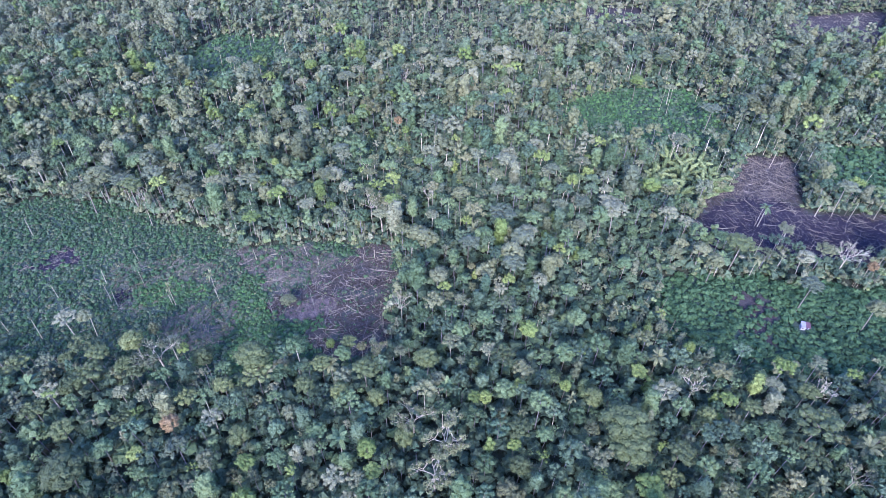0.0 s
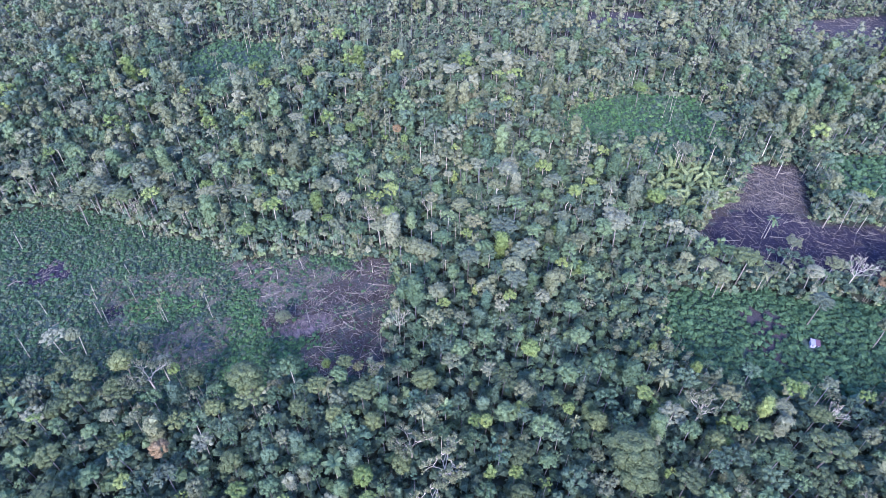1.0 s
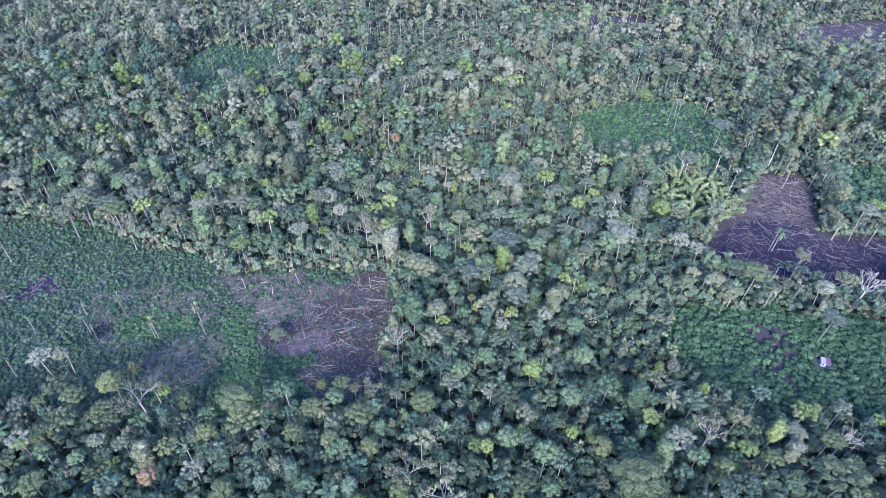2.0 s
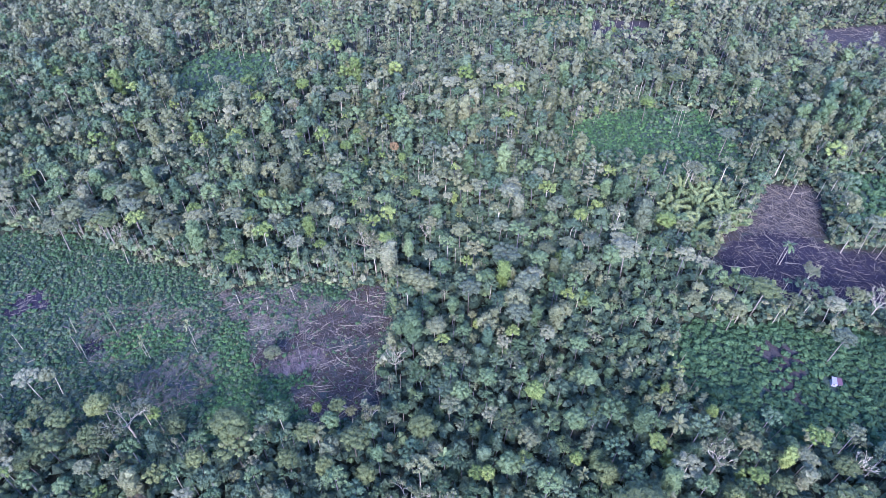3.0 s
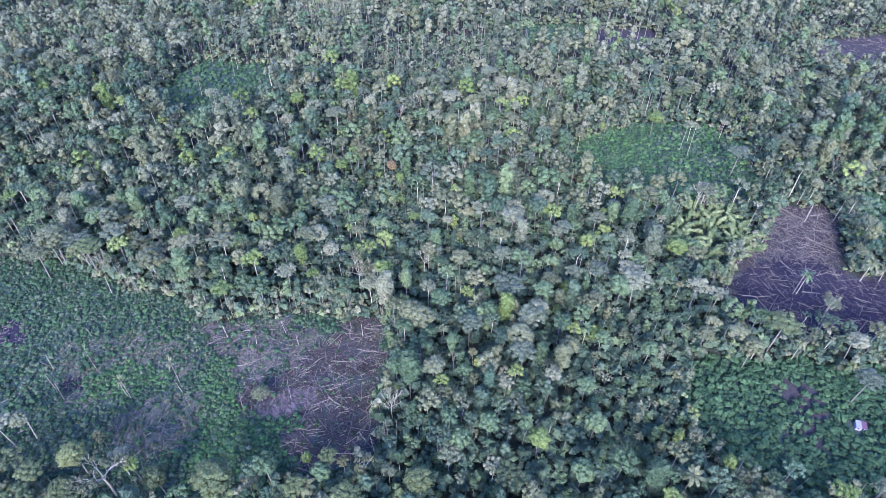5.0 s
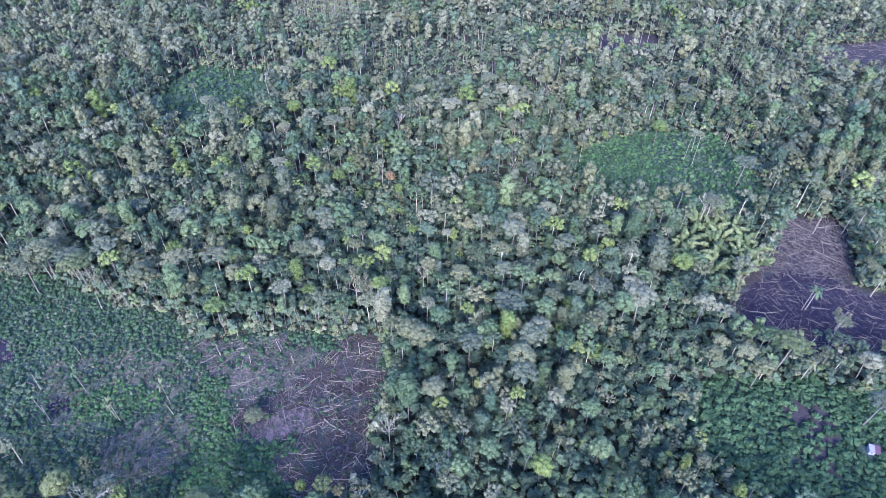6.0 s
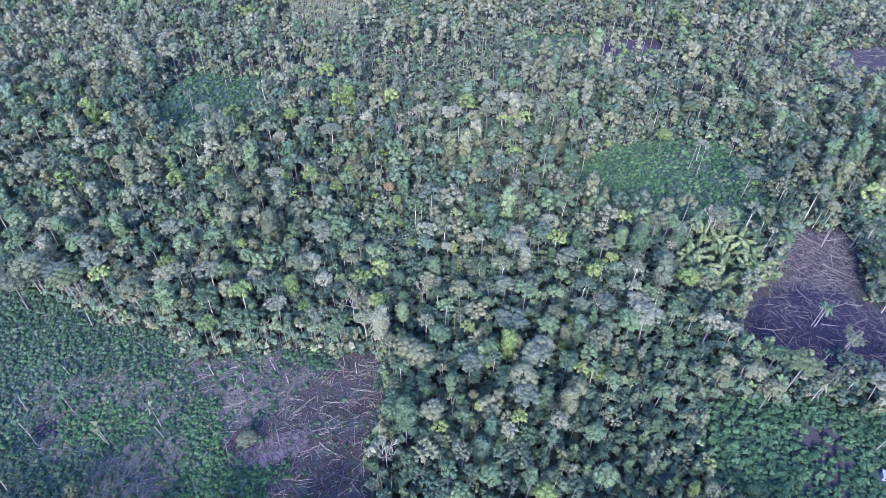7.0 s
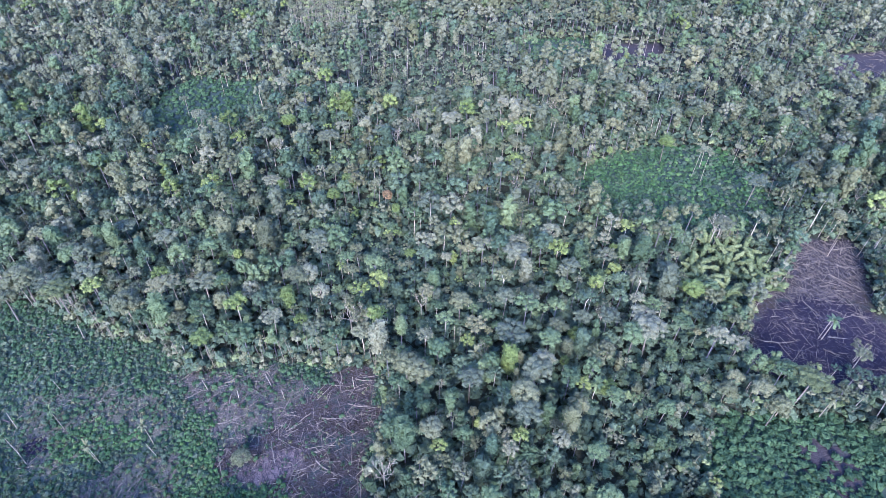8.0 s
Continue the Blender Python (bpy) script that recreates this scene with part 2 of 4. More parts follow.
# ---- ground ----
gx = np.r_[-4500, -2500, -1400, -900, -600, np.arange(-440, 441, 4.0), 600, 900, 1400, 2500, 4500]
gy = np.r_[-4000, -2000, -900, -400, -150, np.arange(-40, 641, 4.0), 800, 1200, 2000, 3200, 4700]
X, Y = (a.ravel() for a in np.meshgrid(gx, gy))
cols, lines = len(gx), len(gy)
i, j = (a.ravel() for a in np.meshgrid(np.arange(cols - 1), np.arange(lines - 1)))
first = j * cols + i
ground_mesh = mesh_of("ground", np.c_[X, Y, ground_z(X, Y)], [np.c_[first, first + 1, first + cols + 1, first + cols]], [ground_material()], smooth=True)


def share(name, outlines, reach=3.0):
    depth = np.max([inside(p, X, Y) for p in outlines], axis=0)
    ground_mesh.attributes.new(name, "FLOAT", "POINT").data.foreach_set("value", np.clip(0.5 + depth / (2 * reach), 0, 1).astype(np.float32))


share("grass", [LEFT_FIELD, RIGHT_FIELD, FAR_FIELD, FAR_LEFT, SHRUBS, FAR_GREEN, REGROW_A, REGROW_C])
share("slash", [SLASH, RIGHT_BURN, FAR_SLASH, FAR_BURN])
share("straw", [PALE_SLASH, DRY_GRASS, BROWN_PATCH])
share("earth", [BARE_PATCH, FAR_BURN, FAR_SLASH, BURN_ARM])
share("clay", [CLAY], 2.0)
share("ash", [BLACK, ASH_POOL, ASH_SPOT])
ground = tagged(new("ground", ground_mesh), "uneven forest soil with ash, slash and grass patches", "ground", kind="structure")


# ---- shapes ----
GOLD = (1 + 5**0.5) / 2
ICO_V = np.array([(a, b * GOLD, 0) for a in (-1, 1) for b in (-1, 1)] + [(0, a, b * GOLD) for a in (-1, 1) for b in (-1, 1)] + [(b * GOLD, 0, a) for a in (-1, 1) for b in (-1, 1)], float) / math.hypot(1, GOLD)
ICO_F = np.array([(a, b, c) for a in range(12) for b in range(a + 1, 12) for c in range(b + 1, 12) if all(np.linalg.norm(ICO_V[p] - ICO_V[q]) < 1.1 for p, q in ((a, b), (b, c), (a, c)))])
turned = np.einsum("ij,ij->i", np.cross(ICO_V[ICO_F[:, 1]] - ICO_V[ICO_F[:, 0]], ICO_V[ICO_F[:, 2]] - ICO_V[ICO_F[:, 0]]), ICO_V[ICO_F].mean(1)) < 0
ICO_F[turned] = ICO_F[turned][:, ::-1]


OCT_V = np.array([(1, 0, 0), (0, 1, 0), (-1, 0, 0), (0, -1, 0), (0, 0, 1), (0, 0, -1)], float)
OCT_F = np.array([(0, 1, 4), (1, 2, 4), (2, 3, 4), (3, 0, 4), (1, 0, 5), (2, 1, 5), (3, 2, 5), (0, 3, 5)])


class Shape:
    """Gathers corners and faces; kind 0 is wood, 1 leaf."""

    def __init__(self):
        self.v, self.t, self.q, self.tk, self.qk, self.n = [], [], [], [], [], 0

    def add(self, v, tris=None, quads=None, kind=1):
        if tris is not None:
            self.t.append(np.asarray(tris) + self.n)
            self.tk.append(np.full(len(tris), kind))
        if quads is not None:
            self.q.append(np.asarray(quads) + self.n)
            self.qk.append(np.full(len(quads), kind))
        self.v.append(np.asarray(v, float))
        self.n += len(v)

    def arrays(self):
        cat = lambda some, width: np.concatenate(some) if some else np.zeros((0, width), int)  # noqa: E731
        return np.concatenate(self.v), cat(self.t, 3), cat(self.q, 4), np.concatenate(self.tk) if self.tk else np.zeros(0, int), np.concatenate(self.qk) if self.qk else np.zeros(0, int)

    def mesh(self, name, mats, kind=None):
        v, t, q, tk, qk = self.arrays()
        return mesh_of(name, v, [t, q], mats, np.r_[tk, qk] if len(mats) > 1 else None)


def tube(shape, path, radii, sides=5, kind=0, cap=True):
    """A tapered limb along a path."""
    path, radii = np.asarray(path, float), np.asarray(radii, float)
    along = np.gradient(path, axis=0)
    along /= np.linalg.norm(along, axis=1)[:, None] + 1e-9
    side = np.cross(along, np.where(np.abs(along[:, 2:]) > 0.9, [[1.0, 0, 0]], [[0, 0, 1.0]]))
    side /= np.linalg.norm(side, axis=1)[:, None] + 1e-9
    other = np.cross(along, side)
    a = np.arange(sides) * 2 * math.pi / sides
    ring = np.cos(a)[None, :, None] * side[:, None] + np.sin(a)[None, :, None] * other[:, None]
    v = (path[:, None] + radii[:, None, None] * ring).reshape(-1, 3)
    n = len(path)
    k, s = (b.ravel() for b in np.meshgrid(np.arange(n - 1), np.arange(sides)))
    quads = np.c_[k * sides + s, k * sides + (s + 1) % sides, (k + 1) * sides + (s + 1) % sides, (k + 1) * sides + s]
    tris = None
    if cap:
        v = np.r_[v, path[[0, -1]]]
        s = np.arange(sides)
        tris = np.r_[np.c_[(s + 1) % sides, s, np.full(sides, n * sides)], np.c_[(n - 1) * sides + s, (n - 1) * sides + (s + 1) % sides, np.full(sides, n * sides + 1)]]
    shape.add(v, tris, quads, kind)


def tufts(shape, r, centre, rad, count, leaf, flat=0.8, low=-0.35, core=0.78, plain_core=False):
    """A lobe of a crown: small leaf sprays over a crumpled dense inside, open below."""
    centre = np.asarray(centre, float)
    if core:
        some, sides = (OCT_V * 1.1, OCT_F) if plain_core else (ICO_V, ICO_F)
        some = some @ np.array(Euler(r.uniform(0, 6.28, 3)).to_matrix())
        shape.add(some * (1 + r.normal(0, 0.13, (len(some), 1))) * rad * core * [1, 1, flat] + centre, sides[some[sides].mean(1)[:, 2] > -0.42])
    d = r.normal(0, 1, (count * 3, 3))
    d /= np.linalg.norm(d, axis=1)[:, None]
    d = d[d[:, 2] > low][:count]
    n = len(d)
    normal = d + r.normal(0, 0.22, (n, 3)) + [0, 0, 0.15]
    normal /= np.linalg.norm(normal, axis=1)[:, None]
    side = np.cross(normal, r.normal(0, 1, (n, 3)))
    side /= np.linalg.norm(side, axis=1)[:, None]
    up = np.cross(normal, side)
    c = centre + d * rad * [1, 1, flat] * r.uniform(0.74, 1.12, (n, 1))
    a, b = leaf * r.uniform(0.6, 1.25, (n, 1)), leaf * r.uniform(0.55, 1.1, (n, 1))
    v = np.stack([c - side * a - normal * a * 0.25, c + side * a * 0.9 - up * b * 0.6, c + up * b * 1.2], 1).reshape(-1, 3)
    shape.add(v, np.arange(3 * n).reshape(-1, 3))


def crown_lobes(r, style, lobes):
    """Centres and radii of the lobes of a crown one unit wide each way, its middle at the origin."""
    out = []
    for k in range(lobes):
        u = (k + 0.5) / lobes
        a = k * 2.39996 + r.uniform(-0.4, 0.4)
        if style == "dome":
            d = math.sqrt(u) * 0.72
            out.append(((d * math.cos(a), d * math.sin(a), 0.34 * (1 - d * d * 1.5) + r.uniform(-0.13, 0.1)), r.uniform(0.13, 0.3)))
        elif style == "flat":
            d = math.sqrt(u) * 0.8
            out.append(((d * math.cos(a), d * math.sin(a), 0.16 * (1 - d) + r.uniform(-0.12, 0.12)), r.uniform(0.12, 0.27)))
        elif style == "round":
            z = 1 - 1.5 * u
            d = 0.62 * math.sqrt(max(0, 1 - z * z))
            out.append(((d * math.cos(a), d * math.sin(a), 0.6 * z), r.uniform(0.17, 0.36)))
        else:
            z = 1.2 - 2.3 * u
            d = 0.42 * math.sqrt(max(0.1, 1 - abs(z) / 1.9)) * r.uniform(0.5, 1.1)
            out.append(((d * math.cos(a), d * math.sin(a), z), r.uniform(0.3, 0.5)))
    return out


def tree_shape(r, style, lobes, leaves, leaf, tall, sides=5, limbs=4, wood=None, bole=0.036):
    """A tree of crown radius 1 whose crown's middle is tall units over the ground. Wood goes to its own shape if one is given."""
    crown = Shape()
    wood = wood if wood is not None else crown
    spots = crown_lobes(r, style, lobes)
    for c, rad in spots:
        n = max(5, int(leaves * (rad / 0.28) ** 2))
        tufts(crown, r, np.add(c, (0, 0, tall)), rad, n, leaf, 0.8 if style != "column" else 1.0, -0.3, 0.78, sides < 5)
    bend = r.normal(0, 0.035 * tall, 2)
    fork = np.array([bend[0], bend[1], tall - (0.35 if style != "column" else 1.0)])
    tube(wood, [(0, 0, -0.1), (bend[0] * 0.2, bend[1] * 0.5, tall * 0.4), fork], [bole * 1.35, bole, bole * 0.75], sides)
    for k in range(limbs):
        c, rad = spots[(k * len(spots)) // max(limbs, 1)]
        tip = np.add(c, (0, 0, tall + rad * r.choice((0.2, 0.82))))
        mid = (fork + tip) / 2 + r.normal(0, 0.05, 3) - [0, 0, 0.04]
        tube(wood, [fork - [0, 0, 0.1 * (k % 3)], mid, tip], [bole * 0.6, bole * 0.42, bole * 0.15], max(3, sides - 2), cap=False)
    return crown


# ---- tree kinds that stand out: each a thing with trunk and crown ----
def part(name, me, parent, label=""):
    ob = new(name, me)
    ob.parent = parent
    return tagged(ob, label)


def tree_model(name, label, r, style, leaf_mat, tall, lobes=34, leaves=40, leaf=0.056, bark_mat=None, group=""):
    base = tagged(new(name), label, "tree", group)
    wood = Shape()
    crown = tree_shape(r, style, lobes, leaves, leaf, tall, 7, 9, wood)
    part("trunk", wood.mesh("trunk", [bark_mat or BARK]), base)
    part("crown", crown.mesh("crown", [leaf_mat]), base)
    return base


def stand(x, y, scale=(1, 1, 1), turn=0.0, sink=0.15, tilt=0.0):
    return Matrix.LocRotScale((x, y, float(ground_z(x, y)) - sink), Euler((radians(tilt), 0, turn)), Vector(scale))


taken = []  # plan places already holding a tree: x, y, crown radius
used = set()


def put(base, m):
    """The first place takes the model itself, the others a copy."""
    if base.name in used:
        copy_thing(base, m @ Matrix.Diagonal((*(1 / s for s in base.scale), 1)))
    else:
        used.add(base.name)
        base.matrix_basis = m


def plant(models, x, y, r, height, tilt=0.0):
    """Stand one of the kinds at a place; the first use takes the model itself."""
    base, tall = models[rng.integers(len(models))]
    s = (r * rng.uniform(0.92, 1.08), r * rng.uniform(0.92, 1.08), height / tall)
    m = stand(x, y, s, rng.uniform(0, 6.28), 0.15, tilt)
    put(base, m)
    taken.append((x, y, r))


GREY_SPOTS = [(19.1, 171.5, 5.7), (17.7, 187.2, 4.4), (26.6, 186.2, 2.7), (21.9, 207.4, 5.6), (25.5, 157.7, 5.4), (21.6, 144.3, 5.6), (61.2, 174.4, 6.2), (157.1, 194.8, 5.0), (-62.0, 94.1, 3.5), (-53.1, 97.3, 4.7), (-99.0, 78.9, 4.3), (-86.4, 82.8, 2.9), (-92.0, 66.8, 6.0), (-53.1, 79.4, 3.6), (-39.3, 94.9, 3.5), (-19.3, 92.2, 3.1), (16.2, 107.0, 4.5), (19.6, 83.6, 4.0), (19.1, 73.8, 3.1), (100.9, 98.1, 3.9), (72.2, 68.4, 3.0), (41.2, 180.1, 3.7), (-124.5, 182.0, 5.9), (6.5, 154.7, 4.7), (-29.6, 93.6, 3.1), (40.6, 94.3, 3.5), (-71.0, 90.3, 3.0), (118.4, 138.4, 5.0)]
OLIVE_SPOTS = [(-53.8, 133.2, 3.2), (-138.2, 186.1, 6.5), (-141.0, 179.5, 5.3), (-50.6, 192.6, 5.0), (-33.6, 197.9, 3.2), (3.3, 184.8, 4.3), (-8.5, 156.8, 4.9), (33.4, 176.3, 3.7), (82.4, 160.0, 3.0), (101.7, 157.6, 5.9), (91.3, 150.6, 3.8), (-100.5, 96.4, 4.7), (-6.0, 105.2, 4.4), (-10.7, 80.5, 3.3), (47.1, 84.3, 7.2), (47.6, 78.0, 5.6), (59.9, 77.5, 4.6), (56.7, 71.8, 3.1), (-101.4, 178.5, 5.3), (-72.2, 181.9, 3.8), (-88.2, 98.0, 3.2), (136.5, 130.4, 3.7), (-122.4, 99.0, 4.0), (-109.9, 84.8, 3.7), (70.1, 89.2, 3.4), (83.3, 92.3, 3.4), (97.8, 86.5, 6.6), (93.4, 77.9, 4.6)]
GREEN_SPOTS = [(-130.5, 200.2, 4.0), (-84.3, 206.9, 4.7), (-70.2, 198.1, 3.2), (-14.8, 181.7, 2.7), (-2.7, 165.9, 4.1), (16.5, 96.1, 3.5), (26.3, 82.8, 2.9), (-103.5, 67.7, 3.4), (89.4, 104.2, 2.8), (-76.2, 205.7, 2.1), (-43.1, 244.8, 3.6), (-86.8, 74.3, 3.5), (-42.0, 73.0, 3.2), (37.9, 68.5, 3.4), (-33.6, 81.3, 3.3), (11.7, 122.0, 3.5), (3.9, 117.1, 3.4), (39.9, 123.1, 3.5), (34.7, 109.5, 3.7)]
PALE_SPOTS = [(-80.6, 189.2, 5.0), (-41.7, 187.7, 3.3), (-26.1, 171.3, 4.2), (54.0, 209.1, 4.1), (47.4, 169.3, 3.1), (-3.9, 139.6, 3.9), (16.7, 135.2, 2.6), (87.6, 172.2, 3.6), (123.3, 169.5, 3.1), (123.8, 153.9, 3.4), (-115.9, 101.2, 2.8), (-109.2, 90.4, 3.4), (-89.7, 91.6, 2.7), (-83.3, 91.2, 2.3), (-62.1, 84.4, 3.1), (-48.0, 103.7, 1.6), (-117.4, 116.4, 3.8), (1.3, 112.6, 3.3), (12.3, 110.3, 2.9), (-2.4, 99.8, 2.5), (-27.1, 69.0, 3.4), (-21.6, 68.8, 2.7), (61.1, 96.4, 4.2), (92.3, 99.9, 3.5), (112.7, 92.8, 3.0), (66.1, 121.1, 2.4), (25.9, 284.1, 3.1), (23.0, 321.9, 3.1), (30.9, 321.6, 2.5), (29.1, 143.1, 1.9)]
LIME_SPOTS = [(79.4, 193.9, 4.4), (-73.4, 166.3, 4.3), (-35.1, 110.9, 1.7), (11.1, 93.9, 2.3), (7.9, 93.7, 2.5), (-19.8, 76.9, 3.2), (-17.7, 71.1, 2.8), (18.1, 79.5, 2.5), (-49.6, 72.0, 3.1), (55.1, 103.5, 3.2), (78.2, 95.1, 3.1), (73.8, 89.4, 1.9), (72.8, 113.9, 2.1), (49.9, 68.2, 4.7), (33.6, 98.7, 2.0), (-77.9, 107.0, 2.5), (-42.6, 250.8, 3.3), (24.6, 117.9, 3.4), (-78.3, 73.7, 2.5)]
DRAB_SPOTS = [(-7.9, 189.0, 3.5), (-94.4, 186.7, 4.9), (7.5, 145.9, 1.7), (17.1, 236.7, 2.8), (-114.2, 355.9, 4.2), (15.7, 66.8, 3.7), (78.6, 104.2, 3.6), (74.5, 79.7, 1.6), (-170.9, 197.3, 4.5), (82.2, 68.9, 2.7), (146.9, 235.5, 3.1), (51.3, 120.7, 1.4), (-25.7, 110.1, 2.1), (-99.4, 178.2, 4.3)]
RUST_SPOTS = [(-72.7, 82.5, 2.9), (146.6, 151.7, 2.4), (-25.8, 241.4, 2.6)]
TEAL_SPOTS = [(-44.2, 82.0, 2.8)]
BARE_TREES = [(-30.8, 177.8, 4.8), (-83.9, 103.7, 5.6), (-8.6, 85.7, 5.2), (0.3, 79.9, 5.7), (-2.2, 70.9, 5.5), (69.4, 98.7, 4.7), (104.8, 98.4, 3.1), (103.4, 73.7, 3.1), (139.4, 155.6, 4.4), (-15.1, 127.7, 3.0), (-20.3, 109.1, 2.1), (128.0, 175.0, 3.0)]
PALMS = [(-120.7, 204.0, 2.4), (-116.7, 93.4, 2.8), (-33.7, 103.4, 2.3), (-27.6, 80.1, 2.9), (62.5, 109.8, 2.5), (93.8, 71.8, 2.1), (111.1, 82.8, 3.0), (87.7, 160.2, 1.6), (107.4, 153.7, 1.8), (147.8, 191.3, 2.5), (122.0, 184.0, 2.3), (34.9, 94.5, 1.4), (-80.0, 138.1, 1.1), (-91.6, 131.6, 0.9), (-106.6, 141.6, 1.2), (-114.3, 133.2, 1.1), (0.0, 97.8, 2.4), (42.7, 156.7, 1.8), (95.1, 153.7, 2.2), (8.3, 166.0, 2.1), (53.5, 128.9, 1.6)]
LANDMARKS = {"grey": GREY_SPOTS, "olive": OLIVE_SPOTS, "green": GREEN_SPOTS, "pale": PALE_SPOTS, "lime": LIME_SPOTS, "drab": DRAB_SPOTS, "rust": RUST_SPOTS, "teal": TEAL_SPOTS}
FARTHER = {}
FARTHER["pale"] = [(-167.3, 375.0, 4.4), (-131.7, 312.9, 2.7), (-78.0, 349.0, 3.8), (-76.9, 273.9, 3.6), (-55.3, 278.1, 6.0), (22.4, 315.6, 3.8), (30.5, 314.2, 2.7), (27.2, 280.5, 3.2), (11.5, 303.5, 2.1), (110.0, 281.3, 2.7), (141.2, 292.6, 2.5), (147.5, 237.8, 2.8), (99.4, 227.5, 5.1), (61.8, 217.1, 3.0), (35.6, 220.3, 4.5), (-1.7, 207.3, 2.4), (-47.3, 194.9, 4.2), (-27.2, 177.9, 3.5), (126.2, 285.2, 2.2), (-37.5, 403.5, 3.6), (15.8, 388.6, 2.9), (51.5, 389.4, 2.6), (86.3, 394.0, 2.6), (112.0, 337.6, 3.7), (-18.5, 315.3, 3.5), (-169.3, 281.0, 3.2), (-162.1, 235.1, 2.2)]
FARTHER["drab"] = [(-122.3, 344.9, 3.2), (-170.6, 250.9, 2.8), (-37.6, 315.7, 2.7), (56.6, 270.6, 2.6), (173.2, 317.2, 2.7), (-91.3, 189.0, 4.1), (-103.2, 183.8, 3.6), (77.0, 177.3, 1.6), (144.6, 228.6, 2.1), (6.1, 211.4, 2.9), (48.9, 321.4, 3.0), (-29.0, 204.4, 1.2), (-157.5, 219.4, 2.6)]
FARTHER["lime"] = [(-76.3, 293.4, 4.3), (68.2, 280.5, 1.7), (93.2, 284.9, 4.2), (-14.5, 207.8, 2.7), (-41.2, 247.6, 3.1), (-74.5, 205.7, 1.9), (57.5, 215.0, 2.0), (-46.6, 239.6, 3.2), (94.4, 376.4, 2.2), (34.4, 164.6, 1.8), (-21.8, 233.5, 2.1)]
FARTHER["green"] = [(56.2, 173.5, 5.0), (30.6, 170.9, 4.2), (11.5, 180.4, 2.6), (-14.6, 139.4, 3.3), (4.7, 138.8, 2.9), (39.3, 135.0, 3.5), (17.1, 153.3, 2.7), (-6.5, 152.4, 2.7), (60.2, 149.4, 3.0), (46.9, 152.5, 3.1), (1.4, 151.1, 2.3), (12.7, 162.4, 3.2)]
FARTHER["olive"] = [(-75.2, 233.6, 4.0), (-11.7, 159.3, 4.8), (21.4, 150.0, 5.3), (88.1, 155.5, 3.9), (79.0, 155.7, 3.1), (-49.0, 254.9, 4.5), (-113.3, 273.2, 4.2), (-137.3, 250.2, 4.5), (143.0, 263.5, 5.7), (-121.4, 239.7, 4.3)]
FARTHER["grey"] = [(-175.8, 252.9, 4.0), (27.3, 162.2, 4.4), (60.2, 180.3, 5.2), (-31.4, 284.0, 6.1), (-1.7, 295.1, 6.3), (17.1, 325.1, 5.5), (-119.7, 191.5, 5.5), (-129.9, 185.9, 5.4), (-101.0, 209.9, 4.9), (-47.8, 212.6, 4.9), (-54.8, 175.8, 4.3), (72.5, 201.4, 4.7), (40.6, 203.0, 4.3), (50.0, 180.6, 4.3), (121.4, 254.6, 5.6), (111.5, 307.7, 5.9), (-72.2, 246.0, 4.4), (-119.3, 297.9, 3.9), (-132.3, 203.7, 3.8), (-117.6, 215.8, 4.5)]
NEARER = {}
NEARER["grey"] = [(-108.1, 107.0, 4.0), (-101.5, 103.4, 3.9), (-93.3, 108.6, 4.0), (-55.5, 102.9, 5.8), (-70.7, 103.9, 3.5), (-23.1, 100.3, 4.6), (-103.9, 92.5, 3.7), (-36.1, 102.5, 3.5)]
NEARER["pale"] = [(-112.5, 118.4, 3.0), (-82.2, 108.7, 3.2)]
NEARER["olive"] = [(-89.9, 114.7, 2.3), (-110.3, 102.5, 2.7), (-92.3, 100.3, 3.4), (-29.5, 110.7, 3.2)]
NEARER["green"] = [(-92.3, 86.7, 2.9), (-30.6, 106.9, 2.9), (-11.7, 111.9, 2.4)]
LONE_BUSH = (-53.8, 133.2)
TALL_TREES = [(13.8, 379.4), (22.8, 368.0), (50.0, 379.5), (83.7, 384.1), (93.5, 394.2), (101.8, 403.0), (109.4, 407.8), (116.9, 404.1), (83.2, 410.3), (77.1, 414.2), (45.1, 416.4), (39.4, 407.2), (110.0, 395.3), (92.6, 406.6), (117.8, 387.9), (-51.3, 358.1), (-45.3, 358.5), (-39.5, 361.0), (-33.4, 360.7), (-27.3, 359.7), (-19.5, 356.6), (-138.7, 352.4), (-121.7, 336.6), (-102.8, 358.3), (-117.5, 291.0), (103.8, 273.0), (106.5, 268.9), (41.6, 322.3), (94.2, 325.5), (44.0, 292.9), (55.6, 347.9), (58.9, 329.3), (-36.3, 274.1), (-29.7, 243.5), (115.4, 217.2), (146.8, 334.7), (156.2, 398.5), (199.6, 401.5), (187.0, 331.2), (-156.0, 293.9), (-199.3, 338.2), (-194.0, 296.9)]
